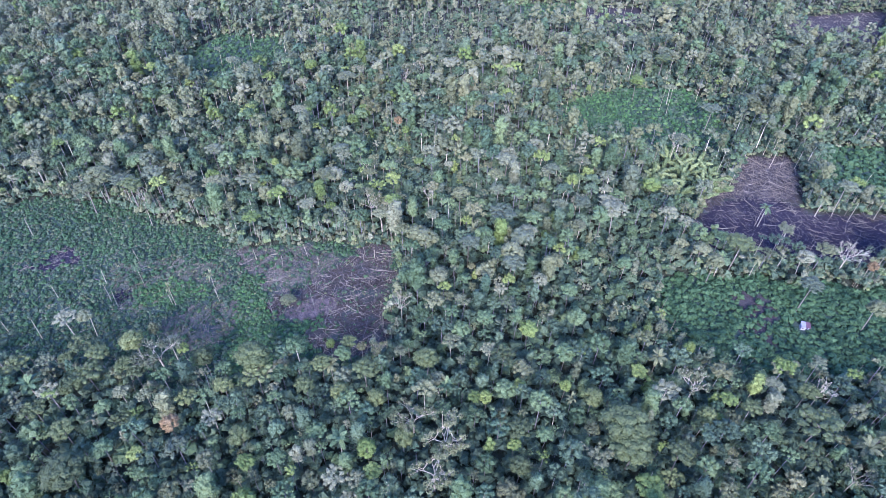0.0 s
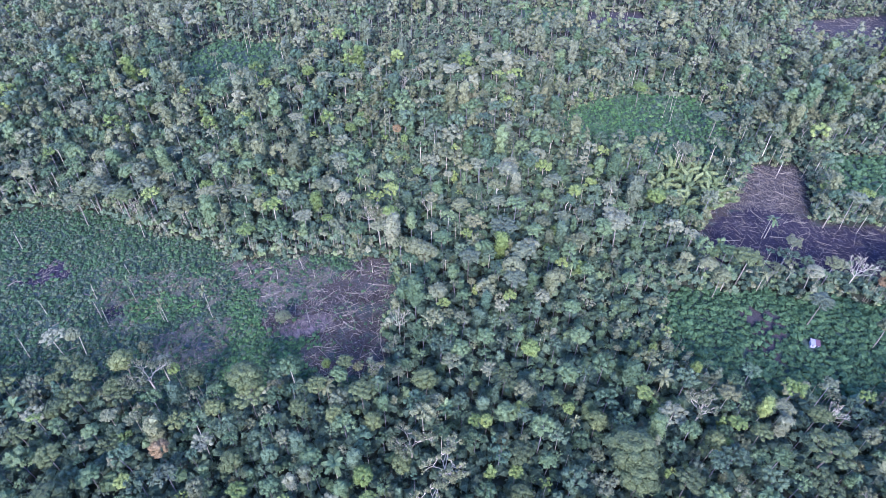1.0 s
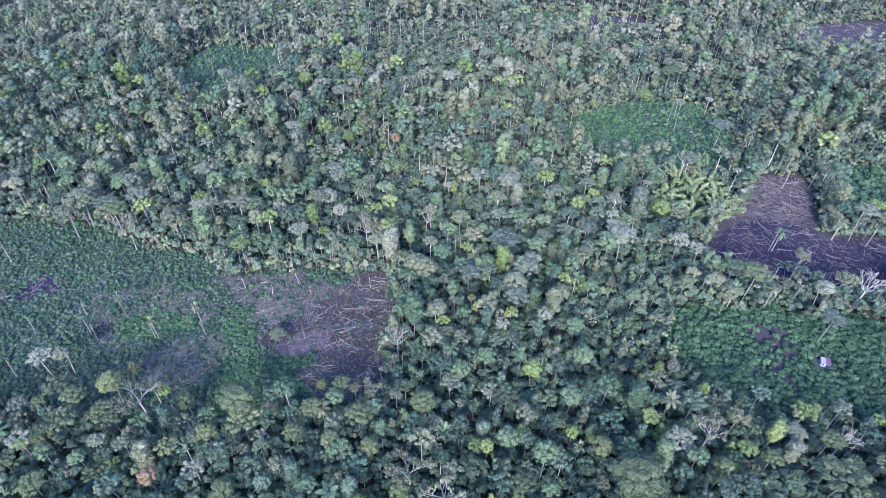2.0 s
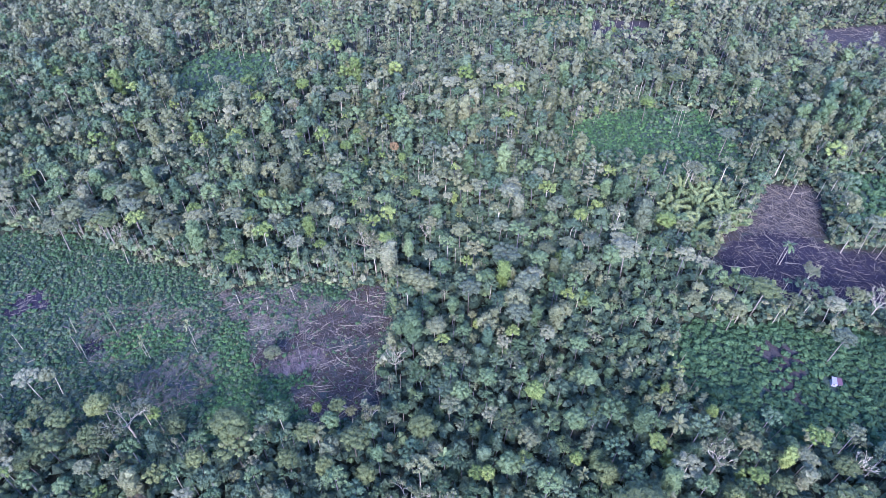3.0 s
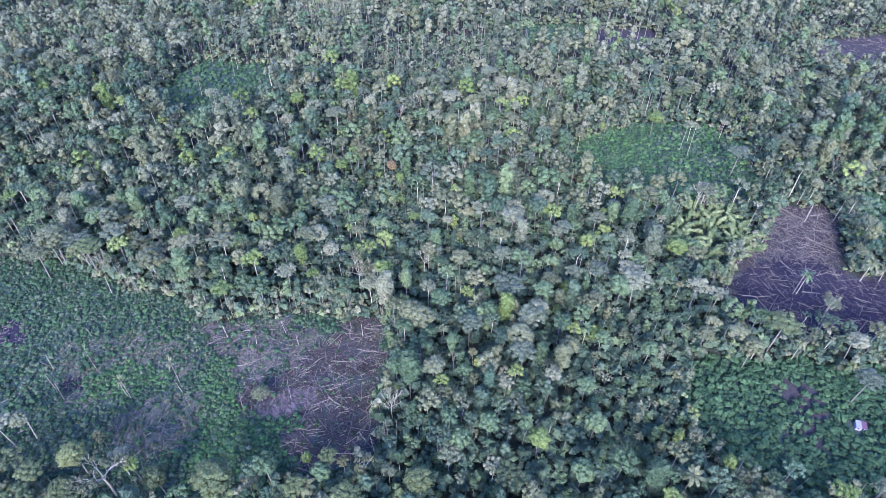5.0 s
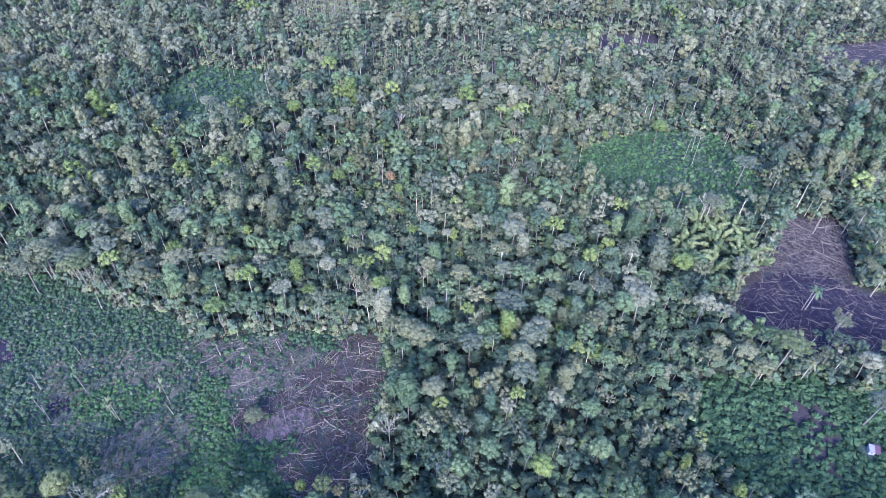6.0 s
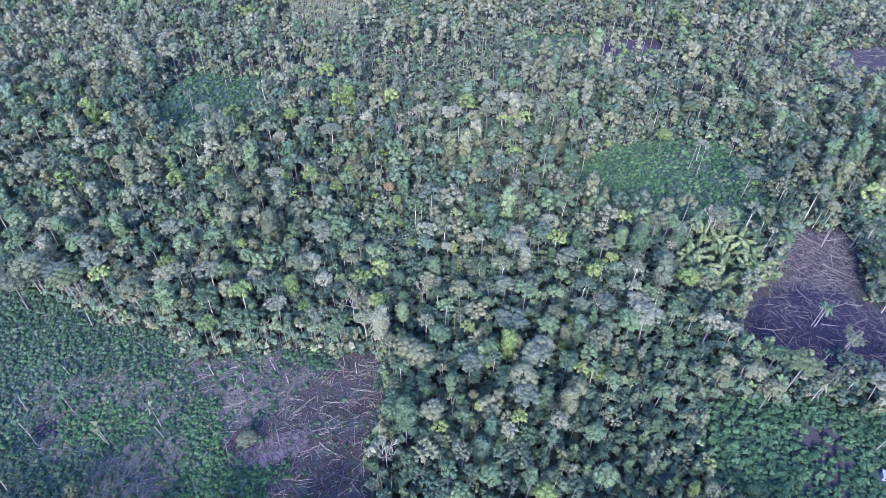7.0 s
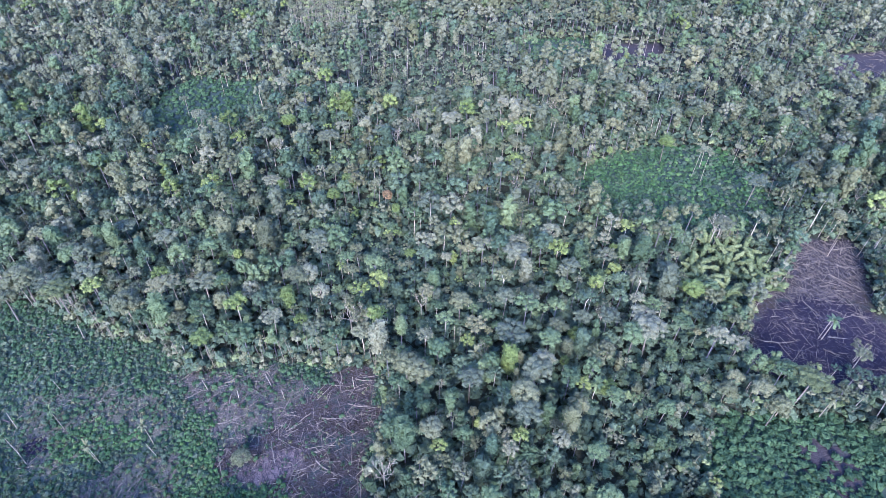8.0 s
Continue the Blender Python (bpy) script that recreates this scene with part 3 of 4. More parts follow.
FAR_BARE = [(-97.2, 281.4, 2.2), (-29.1, 179.8, 3.0), (98.0, 227.8, 4.1), (48.6, 183.6, 2.7), (10.2, 167.1, 2.2), (-9.3, 186.0, 2.5), (-75.7, 271.1, 3.6), (-85.9, 192.7, 2.4), (-101.0, 181.9, 2.3), (43.6, 313.5, 3.2), (-212.8, 352.4, 3.9), (-176.8, 342.5, 3.2), (-160.4, 349.6, 3.6), (152.0, 356.7, 3.3), (177.2, 339.3, 3.1), (175.6, 402.0, 3.6), (138.2, 262.8, 2.8), (163.1, 252.4, 2.7), (-137.7, 192.9, 2.4), (-120.5, 181.1, 2.1), (-34.3, 290.8, 2.6), (-26.4, 284.1, 3.8), (-19.4, 295.8, 3.1), (3.8, 239.1, 2.9), (25.2, 251.3, 2.8), (46.6, 316.5, 3.3)]
POLES = [(-158.4, 164.8, 9.0), (-164.7, 191.9, 11.0), (-77.8, 134.7, 8.0), (-93.2, 132.7, 6.0), (-27.7, 158.5, 6.0), (-60.9, 153.5, 6.0), (-150.7, 191.8, 9.0), (-140.1, 186.6, 10.0), (-126.8, 182.4, 12.0), (-116.4, 173.4, 8.0), (-52.6, 158.4, 7.0), (-114.0, 154.2, 5.0), (-119.5, 141.0, 8.0), (-111.0, 130.7, 8.0), (-132.7, 133.7, 8.0), (-140.9, 118.5, 7.0), (-129.4, 116.7, 9.0), (120.8, 184.0, 11.0), (128.3, 175.8, 9.0), (175.7, 210.3, 10.0), (158.9, 187.5, 10.0), (132.4, 230.7, 9.0), (153.1, 224.9, 10.0), (159.1, 223.0, 10.0), (170.6, 189.8, 9.0), (141.6, 224.3, 9.0), (143.3, 235.8, 9.0), (119.4, 210.5, 7.0), (-47.6, 154.0, 6.0), (-42.9, 169.9, 7.0), (-70.9, 156.0, 6.0), (154.1, 190.9, 8.0)]


KINDS = {
    "grey": ("grey-green broad canopy tree with pale trunk", [("dome", 3.3), ("flat", 3.9), ("dome", 3.7)]),
    "moss": ("dark mossy green broad tree with dense crown", [("dome", 3.3), ("flat", 3.7), ("round", 3.3)]),
    "olive": ("olive-green dense canopy tree with dull foliage", [("dome", 3.1), ("round", 3.3)]),
    "green": ("fresh green leafy forest tree with rounded crown", [("round", 3.5), ("dome", 3.5)]),
    "pale": ("pale yellowish-green tree with thin light trunk", [("dome", 4.1), ("flat", 4.5), ("round", 4.1)]),
    "lime": ("bright lime-green leafy tree with dense crown", [("dome", 3.9), ("round", 3.7)]),
    "drab": ("pinkish-grey drying tree with bleached crown", [("flat", 4.1), ("dome", 3.9)]),
    "rust": ("rusty brown dying tree among green crowns", [("round", 4.1)]),
    "teal": ("bluish-green leafy tree with dense crown", [("round", 3.9)]),
}
STYLE_NAME = {"dome": "canopy_tree", "flat": "umbrella_tree", "round": "forest_tree", "column": "columnar_tree"}
for more, spots in FARTHER.items():
    LANDMARKS[more] = LANDMARKS[more] + spots
for more, spots in NEARER.items():
    LANDMARKS[more] = LANDMARKS[more] + spots
# Near grey and olive trees darkened: dim near corners put into leaf colour.
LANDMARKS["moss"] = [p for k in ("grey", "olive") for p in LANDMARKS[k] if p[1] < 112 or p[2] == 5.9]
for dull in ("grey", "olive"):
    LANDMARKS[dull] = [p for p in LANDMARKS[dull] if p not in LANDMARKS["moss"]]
for kind, (label, forms) in KINDS.items():
    models = []
    for style, tall in forms:
        models.append((tree_model(STYLE_NAME[style], label, rng, style, LEAF[kind], tall, bark_mat=PALE_BARK if kind in ("pale", "drab") else BARK, group=kind + " trees"), tall))
    for x, y, r in LANDMARKS[kind]:
        plant(models if (x, y) != LONE_BUSH else models[-1:], x, y, r, 7.5 + r if (x, y) != LONE_BUSH else 1.35 * r)

tall_models = []
for style, leafy in (("flat", "pale"), ("dome", "grey"), ("flat", "olive")):
    tall_models.append((tree_model("emergent_tree", "tall slender tree with long white trunk", rng, style, LEAF[leafy], 6.0, 20, 22, 0.08, PALE_BARK, "tall slender trees"), 6.0))
for x, y in TALL_TREES:
    r = rng.uniform(1.8, 2.8)
    plant(tall_models, x, y, r, rng.uniform(13.5, 16.5))

# ---- bare and half-bare trees ----


def bare_tree(r, wood, crown, tips=0.5, forks=5):
    """Forking bleached limbs, unit crown radius, about 2.6 units tall; a few leaf tufts at the tips."""
    def grow(at, way, length, rad, left):
        end = at + way * length
        mid = (at + end) / 2 + r.normal(0, 0.05 * length, 3)
        tube(wood, [at, mid, end], [rad, rad * 0.85, rad * 0.62], 4 if left > 3 else 3, cap=False)
        if left == 0:
            if r.random() < tips:
                tufts(crown, r, end - [0, 0, 0.05], r.uniform(0.06, 0.11), 14, 0.045, 0.7, -0.6, 0)
            return
        for k in range(2):
            turn = way + r.normal(0, 0.45, 3) * [1, 1, 0.5] + [0, 0, 0.2]
            grow(end, turn / np.linalg.norm(turn), length * r.uniform(0.62, 0.85), rad * 0.8, left - 1)

    tube(wood, [(0, 0, -0.1), (0.03, 0, 0.7), (0, 0.02, 1.35)], [0.04, 0.034, 0.03], 7)
    for k in range(6):
        a = k * 1.05 + r.uniform(-0.3, 0.3)
        w = np.array([math.cos(a) * 0.7, math.sin(a) * 0.7, r.uniform(0.45, 1.0)])
        grow(np.array([0, 0, 1.15 + 0.04 * k]), w / np.linalg.norm(w), 0.34 if forks > 4 else 0.4, 0.021, forks)


bare_models = []
for n, (tips, mat, label) in enumerate(((0.5, LEAF["pale"], "bare-limbed bleached tree with sparse leaf tufts"), (0.08, LEAF["grey"], "leafless white-limbed dead tree in the forest"), (0.55, LEAF["olive"], "open forking tree with pale limbs and tufts"))):
    base = tagged(new("bare_tree"), label, "tree", "bare trees")
    wood, crown = Shape(), Shape()
    bare_tree(rng, wood, crown, tips)
    part("bare_crown", wood.mesh("bare_crown", [PALE_BARK]), base, "bleached forking limbs")
    part("foliage", crown.mesh("foliage", [mat]), base)
    bare_models.append((base, 2.3))
for x, y, r in BARE_TREES:
    plant([bare_models[0], bare_models[2]] if r > 4.6 else bare_models, x, y, r * 1.32, 11.5 + r if (x, y) != (128.0, 175.0) else 8.5)


slim_models = []
for tips, mat in ((0.4, LEAF["grey"]), (0.15, LEAF["pale"]), (0.6, LEAF["olive"])):
    base = tagged(new("bare_tree"), "pale-limbed thin tree with sparse leaf tufts", "tree", "bare trees")
    wood, crown = Shape(), Shape()
    bare_tree(rng, wood, crown, tips, 4)
    part("bare_crown", wood.mesh("bare_crown", [PALE_BARK]), base, "bleached forking limbs")
    part("foliage", crown.mesh("foliage", [mat]), base)
    slim_models.append((base, 2.3))
for x, y, r in FAR_BARE:
    plant(slim_models, x, y, max(r, 2.4), 10.5 + r)


# ---- palms ----
def frond_mesh(r, length, width):
    """A drooping feather leaf: two rows of leaflets off an arched rib."""
    s = Shape()
    k = np.linspace(0, 1, 9)
    rib = np.c_[k * length * 0.92, 0 * k, length * (0.55 * k - 0.75 * k * k)]
    tube(s, rib[::2], np.linspace(0.05, 0.015, 5) * length / 2.5, 3, 1, cap=False)
    for a, b, u in zip(rib[:-1], rib[1:], k[:-1]):
        w = width * math.sin(math.pi * (0.12 + 0.83 * u)) ** 0.7
        for side in (-1, 1):
            out = np.array([0.35 * w, side * w, -0.35 * w])
            s.add([a, b, (a + b) / 2 + out + (b - a) * 0.5, a + out * 0.9], None, [(0, 1, 2, 3)])
    return s


palm_models = []
for mat, label in ((LEAF["olive"], "slender palm with light green drooping fronds"), (LEAF["green"], "forest palm with dark green feathery fronds")):
    base = tagged(new("palm_tree"), label, "palm", "palms")
    wood = Shape()
    tube(wood, [(0, 0, -0.2), (0.12, 0.05, 3.5), (0.05, 0.1, 7.0), (0.1, 0.1, 10.0)], [0.2, 0.15, 0.13, 0.12], 7)
    part("trunk", wood.mesh("trunk", [PALE_BARK]), base)
    leaf_data = frond_mesh(rng, 3.0, 0.55).mesh("frond", [mat])
    for k in range(13):
        ob = part("frond", leaf_data, base)
        ob.matrix_basis = pose(0.1, 0.1, 9.9, 0, -10 - 42 * (k % 3) + 30, k * 137.5)
    palm_models.append((base, 10.0))
for x, y, r in PALMS:
    base, tall = palm_models[rng.integers(2)]
    s = max(r, 1.2) / 2.4
    m = stand(x, y, (s, s, 0.95), rng.uniform(0, 6.28), 0.15)
    put(base, m)
    taken.append((x, y, r * 0.6))

# ---- giant feathery grass clumps between forest and burn ----
def plume_mesh(r, length):
    """An arching culm hung with dense leaf sprays that thin towards its tip."""
    culm, spray = Shape(), Shape()
    k = np.linspace(0, 1, 6)
    path = np.c_[length * 0.62 * k * k, 0 * k, length * (0.98 * k - 0.26 * k**3)]
    tube(culm, path, np.linspace(0.07, 0.02, 6), 4, cap=False)
    for u in np.linspace(0.34, 1.0, 9):
        at = [np.interp(u, k, path[:, n]) for n in range(3)]
        tufts(spray, r, at, 1.2 * math.sin(math.pi * (u - 0.24) / 0.86) ** 0.8 + 0.08, 18, 0.24, 0.8, -0.8, 0.8, True)
    return culm.mesh("culm", [BARK]), spray.mesh("leaf_spray", [LEAF["plume"]])


plumes = [plume_mesh(rng, rng.uniform(6.0, 9.0)) for _ in range(5)]
for x, y in ((82, 203), (90, 209), (97, 204), (99, 214), (107, 209), (111, 217), (92, 219), (101, 223), (113, 206), (105, 200), (87, 214), (80, 208), (94, 199), (103, 218), (112, 212), (97, 227), (86, 205), (109, 224)):
    base = tagged(new("bamboo_clump"), "arching light green feathery bamboo clump", "bamboo", "bamboo clumps")
    base.matrix_basis = stand(x, y, (1, 1, 1), rng.uniform(0, 6.28))
    for k in range(5):
        a = k * 137.5 + rng.uniform(-20, 20)
        culm, spray = plumes[rng.integers(5)]
        ob = part("culm", culm, base)
        ob.matrix_basis = pose(0.7 * math.cos(radians(a)), 0.7 * math.sin(radians(a)), -0.2, 0, rng.uniform(-8, 16), a)
        part("leaf_spray", spray, ob)
    taken.append((x, y, 3.2))


# ---- the forest at large ----
BAMBOO = [(80, 198), (96, 194), (118, 202), (118, 222), (100, 230), (84, 218)]
OPEN = [LEFT_FIELD, RIGHT_BURN, RIGHT_FIELD, FAR_FIELD, FAR_LEFT, SHRUBS, FAR_BURN, FAR_SLASH, FAR_GREEN]
CLEAR = OPEN + [BAMBOO, PALE_STAND]
YOUNG = [REGROW_A, REGROW_B, REGROW_C, SECOND]
AREA = (-400, 400, 42, 525)

count = 52000
px, py = rng.uniform(AREA[0], AREA[1], count), rng.uniform(AREA[2], AREA[3], count)
keep = np.abs(px) < 98 + 0.56 * py
px, py = px[keep], py[keep]
open_depth = np.max([inside(p, px, py) for p in CLEAR], axis=0)
young_depth = np.max([inside(p, px, py) for p in YOUNG], axis=0)
cells = {}


def near_taken(x, y, r, slack):
    cx, cy = int(x // 12), int(y // 12)
    for a in (-1, 0, 1):
        for b in (-1, 0, 1):
            for ox, oy, orad in cells.get((cx + a, cy + b), ()):
                if (ox - x) ** 2 + (oy - y) ** 2 < ((r + orad) * slack) ** 2:
                    return True
    return False


for x, y, r in taken:
    cells.setdefault((int(x // 12), int(y // 12)), []).append((x, y, r * 1.2))
forest = []  # x, y, crown radius, crown middle height
sizes = np.exp(rng.normal(0.92, 0.36, len(px))).clip(1.4, 4.6)
order = np.argsort(-(sizes + rng.uniform(0, 2.5, len(px))))
for n in order:
    x, y, r = float(px[n]), float(py[n]), float(sizes[n])
    r *= 0.88 if y < 135 else 1.0 if y < 210 else 1.14
    young = young_depth[n] > 0
    if young:
        r = min(r, 2.6) * 0.85
    if open_depth[n] > -0.35 * r or near_taken(x, y, r, 0.62):
        continue
    tall = 6.8 + 1.15 * r + rng.normal(0, 1.7) if not young else 4.0 + r + rng.normal(0, 0.8)
    cells.setdefault((int(x // 12), int(y // 12)), []).append((x, y, r))
    forest.append((x, y, r, max(tall, r * 1.1)))
forest = np.array(forest)

SPECIES = ["grey", "green", "dark", "olive", "pale", "lime", "drab", "teal"]
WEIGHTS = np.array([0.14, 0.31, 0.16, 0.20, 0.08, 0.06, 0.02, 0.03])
FORMS = [("dome", 2.6), ("flat", 3.0), ("round", 2.8), ("dome", 3.2), ("column", 3.0)]


FAR_FORMS = [("round", 2.3), ("round", 2.7), ("dome", 2.4), ("column", 2.8)]


def variants(lobes, leaves, leaf, sides, limbs, each=3):
    out = []
    for style, tall in FORMS if sides > 3 else FAR_FORMS:
        for _ in range(each):
            out.append((tree_shape(rng, style, lobes, leaves, leaf, tall, sides, limbs).arrays(), tall))
    return out


def scatter(name, label, category, spots, shapes, mats, kinds_of, scale_of):
    """One mesh of many alike plants: every spot takes a shape, a turn and a size."""
    vs, ts, qs, tk, qk, vy, base = [], [], [], [], [], [], 0
    spots = np.asarray(spots, float)
    heights = ground_z(spots[:, 0], spots[:, 1]) - 0.1
    for n, spot in enumerate(spots):
        (v, t, q, a, b), tall = shapes[rng.integers(len(shapes))]
        sx, sz = scale_of(spot, tall)
        c, s = math.cos(n * 2.4), math.sin(n * 2.4)
        z = v[:, 2] * sz
        if tall > 1:  # trees: the crown keeps its depth, the bole takes up the rest
            foot = max(tall * sz - 1.25 * sx, 0.3)
            z = np.where(v[:, 2] > tall - 1.25, tall * sz + (v[:, 2] - tall) * sx * 1.05, v[:, 2] / (tall - 1.25) * foot)
        w = np.c_[(v[:, 0] * c - v[:, 1] * s) * sx, (v[:, 0] * s + v[:, 1] * c) * sx, z]
        w += [spot[0], spot[1], float(heights[n]) + (spot[4] if len(spot) > 4 else 0.0)]
        wood, leaf = kinds_of(spot)
        vs.append(w)
        ts.append(t + base)
        qs.append(q + base)
        tk.append(np.where(a == 0, wood, leaf))
        qk.append(np.where(b == 0, wood, leaf))
        vy.append(np.full(len(v), rng.random()))
        base += len(v)
    me = mesh_of(name, np.concatenate(vs), [np.concatenate(ts), np.concatenate(qs)], mats, np.r_[np.concatenate(tk), np.concatenate(qk)], np.concatenate(vy))
    return tagged(new(name, me), label, category, kind="stuff")


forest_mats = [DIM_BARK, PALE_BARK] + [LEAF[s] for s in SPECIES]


# Far crowns lean to pale grey: haze put into the choice of leaves.
HAZE_WEIGHTS = np.array([0.42, 0.19, 0.03, 0.08, 0.20, 0.02, 0.02, 0.04])


# Near mix: greener crowns, with more dark leaves for the dim near corners.
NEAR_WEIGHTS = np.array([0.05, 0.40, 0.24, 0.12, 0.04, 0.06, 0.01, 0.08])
SUMS, HAZE_SUMS, NEAR_SUMS = np.cumsum(WEIGHTS), np.cumsum(HAZE_WEIGHTS), np.cumsum(NEAR_WEIGHTS)


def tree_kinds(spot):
    return int(rng.random() < (0.12 if spot[1] < 160 or spot[1] > 320 else 0.22)), 2 + min(7, int(np.searchsorted(NEAR_SUMS if spot[1] < 95 + 50 * rng.random() else SUMS if spot[1] < 260 + 80 * rng.random() else HAZE_SUMS, rng.random())))


def tree_scale(spot, tall):
    return spot[2], spot[3] / tall


away, broad = forest[:, 1], forest[:, 2] > np.where(forest[:, 1] < 210, 2.6, 3.0)
for low, high, large, small in (
    (0, 215, (20, 31, 0.072, 4, 3), (10, 22, 0.095, 4, 1)),
    (215, 340, (12, 20, 0.098, 3, 1), (7, 12, 0.13, 3, 0)),
    (340, 600, (8, 11, 0.13, 3, 0), (5, 8, 0.17, 3, 0)),
):
    here = (away >= low) & (away < high)
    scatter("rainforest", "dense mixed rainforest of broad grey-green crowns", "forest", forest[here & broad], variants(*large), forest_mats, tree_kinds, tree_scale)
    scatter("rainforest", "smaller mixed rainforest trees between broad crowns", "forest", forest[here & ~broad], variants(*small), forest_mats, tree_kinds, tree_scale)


count = 2600
ux, uy = rng.uniform(-210, 210, count), rng.uniform(-75, 110, count)
beyond = (uy < 44) | (np.abs(ux) > 100 + 0.56 * uy)
ux, uy = ux[beyond], uy[beyond]
ur = rng.uniform(2.5, 5.5, len(ux))
scatter("rainforest", "rainforest crowns below and behind the flight path", "forest", np.c_[ux, uy, ur, 8 + ur], variants(7, 7, 0.19, 3, 0), forest_mats, tree_kinds, tree_scale)


# dense stand of slender pale-stemmed trees far ahead
a, b = (g.ravel() for g in np.meshgrid(np.arange(-110, -58, 3.1), np.arange(394, 468, 3.1)))
a, b = a + rng.uniform(-1.3, 1.3, a.shape), b + rng.uniform(-1.3, 1.3, b.shape)
ok = inside(PALE_STAND, a, b) > 0
slender = [(tree_shape(rng, "dome", 6, 12, 0.2, 4.0, 3, 0, bole=0.05).arrays(), 4.0) for _ in range(5)]
scatter("slender_stand", "dense stand of pale slender-stemmed young trees", "forest", np.c_[a, b, rng.uniform(1.5, 2.3, len(a)), rng.uniform(9, 13, len(a))][ok], slender, [PALE_BARK, LEAF["pale"], LEAF["plume"]], lambda s: (0, 1 + int(rng.random() < 0.3)), tree_scale)


# ---- undergrowth and crops ----
def bush_shapes(leaves, leaf, each=5, flat=0.8, coarse=False):
    out = []
    for _ in range(each):
        s = Shape()
        tufts(s, rng, (0, 0, 0.45), 0.72, leaves, leaf, flat, -0.1, 0.95, coarse)
        out.append((s.arrays(), 1.0))
    return out


def lay(outline, step, jitter, margin=0.5):
    xs, ys = (np.array(a) for a in zip(*outline))
    a, b = (g.ravel() for g in np.meshgrid(np.arange(xs.min(), xs.max(), step), np.arange(ys.min(), ys.max(), step)))
    a, b = a + rng.uniform(-jitter, jitter, a.shape), b + rng.uniform(-jitter, jitter, b.shape)
    ok = inside(outline, a, b) > margin
    return a[ok], b[ok]


crop_shapes, far_crop_shapes = bush_shapes(16, 0.24, coarse=True), bush_shapes(11, 0.3, coarse=True)


def crops(label, outline, step, radius, thin, holes=(), reach=330, mix=("crop",)):
    a, b = lay(outline, step, step * 0.42, -0.4)
    ok = (rng.random(len(a)) > thin) & (np.abs(a) < reach)
    for hole, share_left in holes:
        ok &= (inside(hole, a, b) < rng.uniform(-1.5, 1.5, len(a))) | (rng.random(len(a)) < share_left)
    big = rng.uniform(0.45, 1.25, len(a)) * radius
    spots = np.c_[a, b, big, big * rng.uniform(0.75, 1.2, len(a))][ok]
    return scatter("crop_plants", label, "crops", spots, crop_shapes if spots[:, 1].mean() < 190 else far_crop_shapes, [BARK, *(LEAF[k] for k in mix)], lambda s: (0, 1 + rng.integers(len(mix))), lambda s, tall: (s[2], s[3]))


crops("rows of bushy green cassava plants in the clearing", LEFT_FIELD, 1.4, 1.15, 0.05, ((SLASH, 0.02), (BROWN_PATCH, 0.25), (PALE_SLASH, 0.22), (ASH_POOL, 0.28), (ASH_SPOT, 0.1), (THIN_CROP, 0.8), (DRY_GRASS, 0.5)), mix=("crop", "crop", "brush"))
crops("rows of bushy green cassava plants round the shack", RIGHT_FIELD, 1.45, 1.75, 0.0, ((BARE_PATCH, 0.3), ([(115.6, 128.6), (120.4, 128.6), (120.4, 133.2), (115.6, 133.2)], 0.0)))
a, b = lay(LEFT_FIELD, 1.15, 0.5, 0.2)
ok = ((inside(SLASH, a, b) < 0) | (rng.random(len(a)) < 0.3)) & (inside(ASH_POOL, a, b) < 0) & (rng.random(len(a)) < np.where(inside(PALE_SLASH, a, b) > 0, 0.45, 0.85))
spots = np.c_[a, b, rng.uniform(0.35, 0.8, len(a)), rng.uniform(0.35, 1.1, len(a))][ok]
sprigs = []
for _ in range(6):
    shape = Shape()
    tufts(shape, rng, (0, 0, 0.4), 0.75, 11, 0.42, 0.6, 0.1, 0)
    sprigs.append((shape.arrays(), 1.0))
scatter("low_weeds", "low weedy growth covering the field between plants", "weeds", spots, sprigs, [BARK, LEAF["brush"], LEAF["olive"], LEAF["crop"]], lambda s: (0, (1, 2, 3, 3)[rng.integers(4)]), lambda s, tall: (s[2], s[3]))
for weeds in (WEEDS_A, WEEDS_B, WEEDS_C):
    crops("bright green weeds sprouting in the clearing", ragged(weeds, 40, 2.5, 2.2), 1.0, 0.95, 0.08, mix=("weed", "weed", "weed", "crop"))
crops("low even green grass in the far clearing", FAR_GRASS, 1.35, 1.15, 0.0, mix=("weed", "crop", "crop"))
crops("rows of pale green crop in the far clearing", FAR_FIELD, 1.75, 1.5, 0.02, ((FAR_GRASS, 0.3),), mix=("crop", "brush", "weed", "crop"))
crops("young green crop between scattered poles", FAR_LEFT, 2.2, 1.6, 0.1)
crops("low green crop behind the far trees", FAR_GREEN, 2.6, 1.7, 0.1)
crops("dense dark green shrubs in regrowth", SHRUBS, 2.0, 1.9, 0.03)

# young trees under the canopy
def sapling_shapes(each=8):
    out = []
    for _ in range(each):
        s = Shape()
        for k in range(2):
            a = k * 3.1 + rng.uniform(0, 1)
            tufts(s, rng, (0.34 * math.cos(a), 0.34 * math.sin(a), 0.5 + rng.uniform(-0.25, 0.25)), rng.uniform(0.5, 0.75), 9, 0.19, 0.75, -0.15, 0.85, True)
        out.append((s.arrays(), 1.0))
    return out


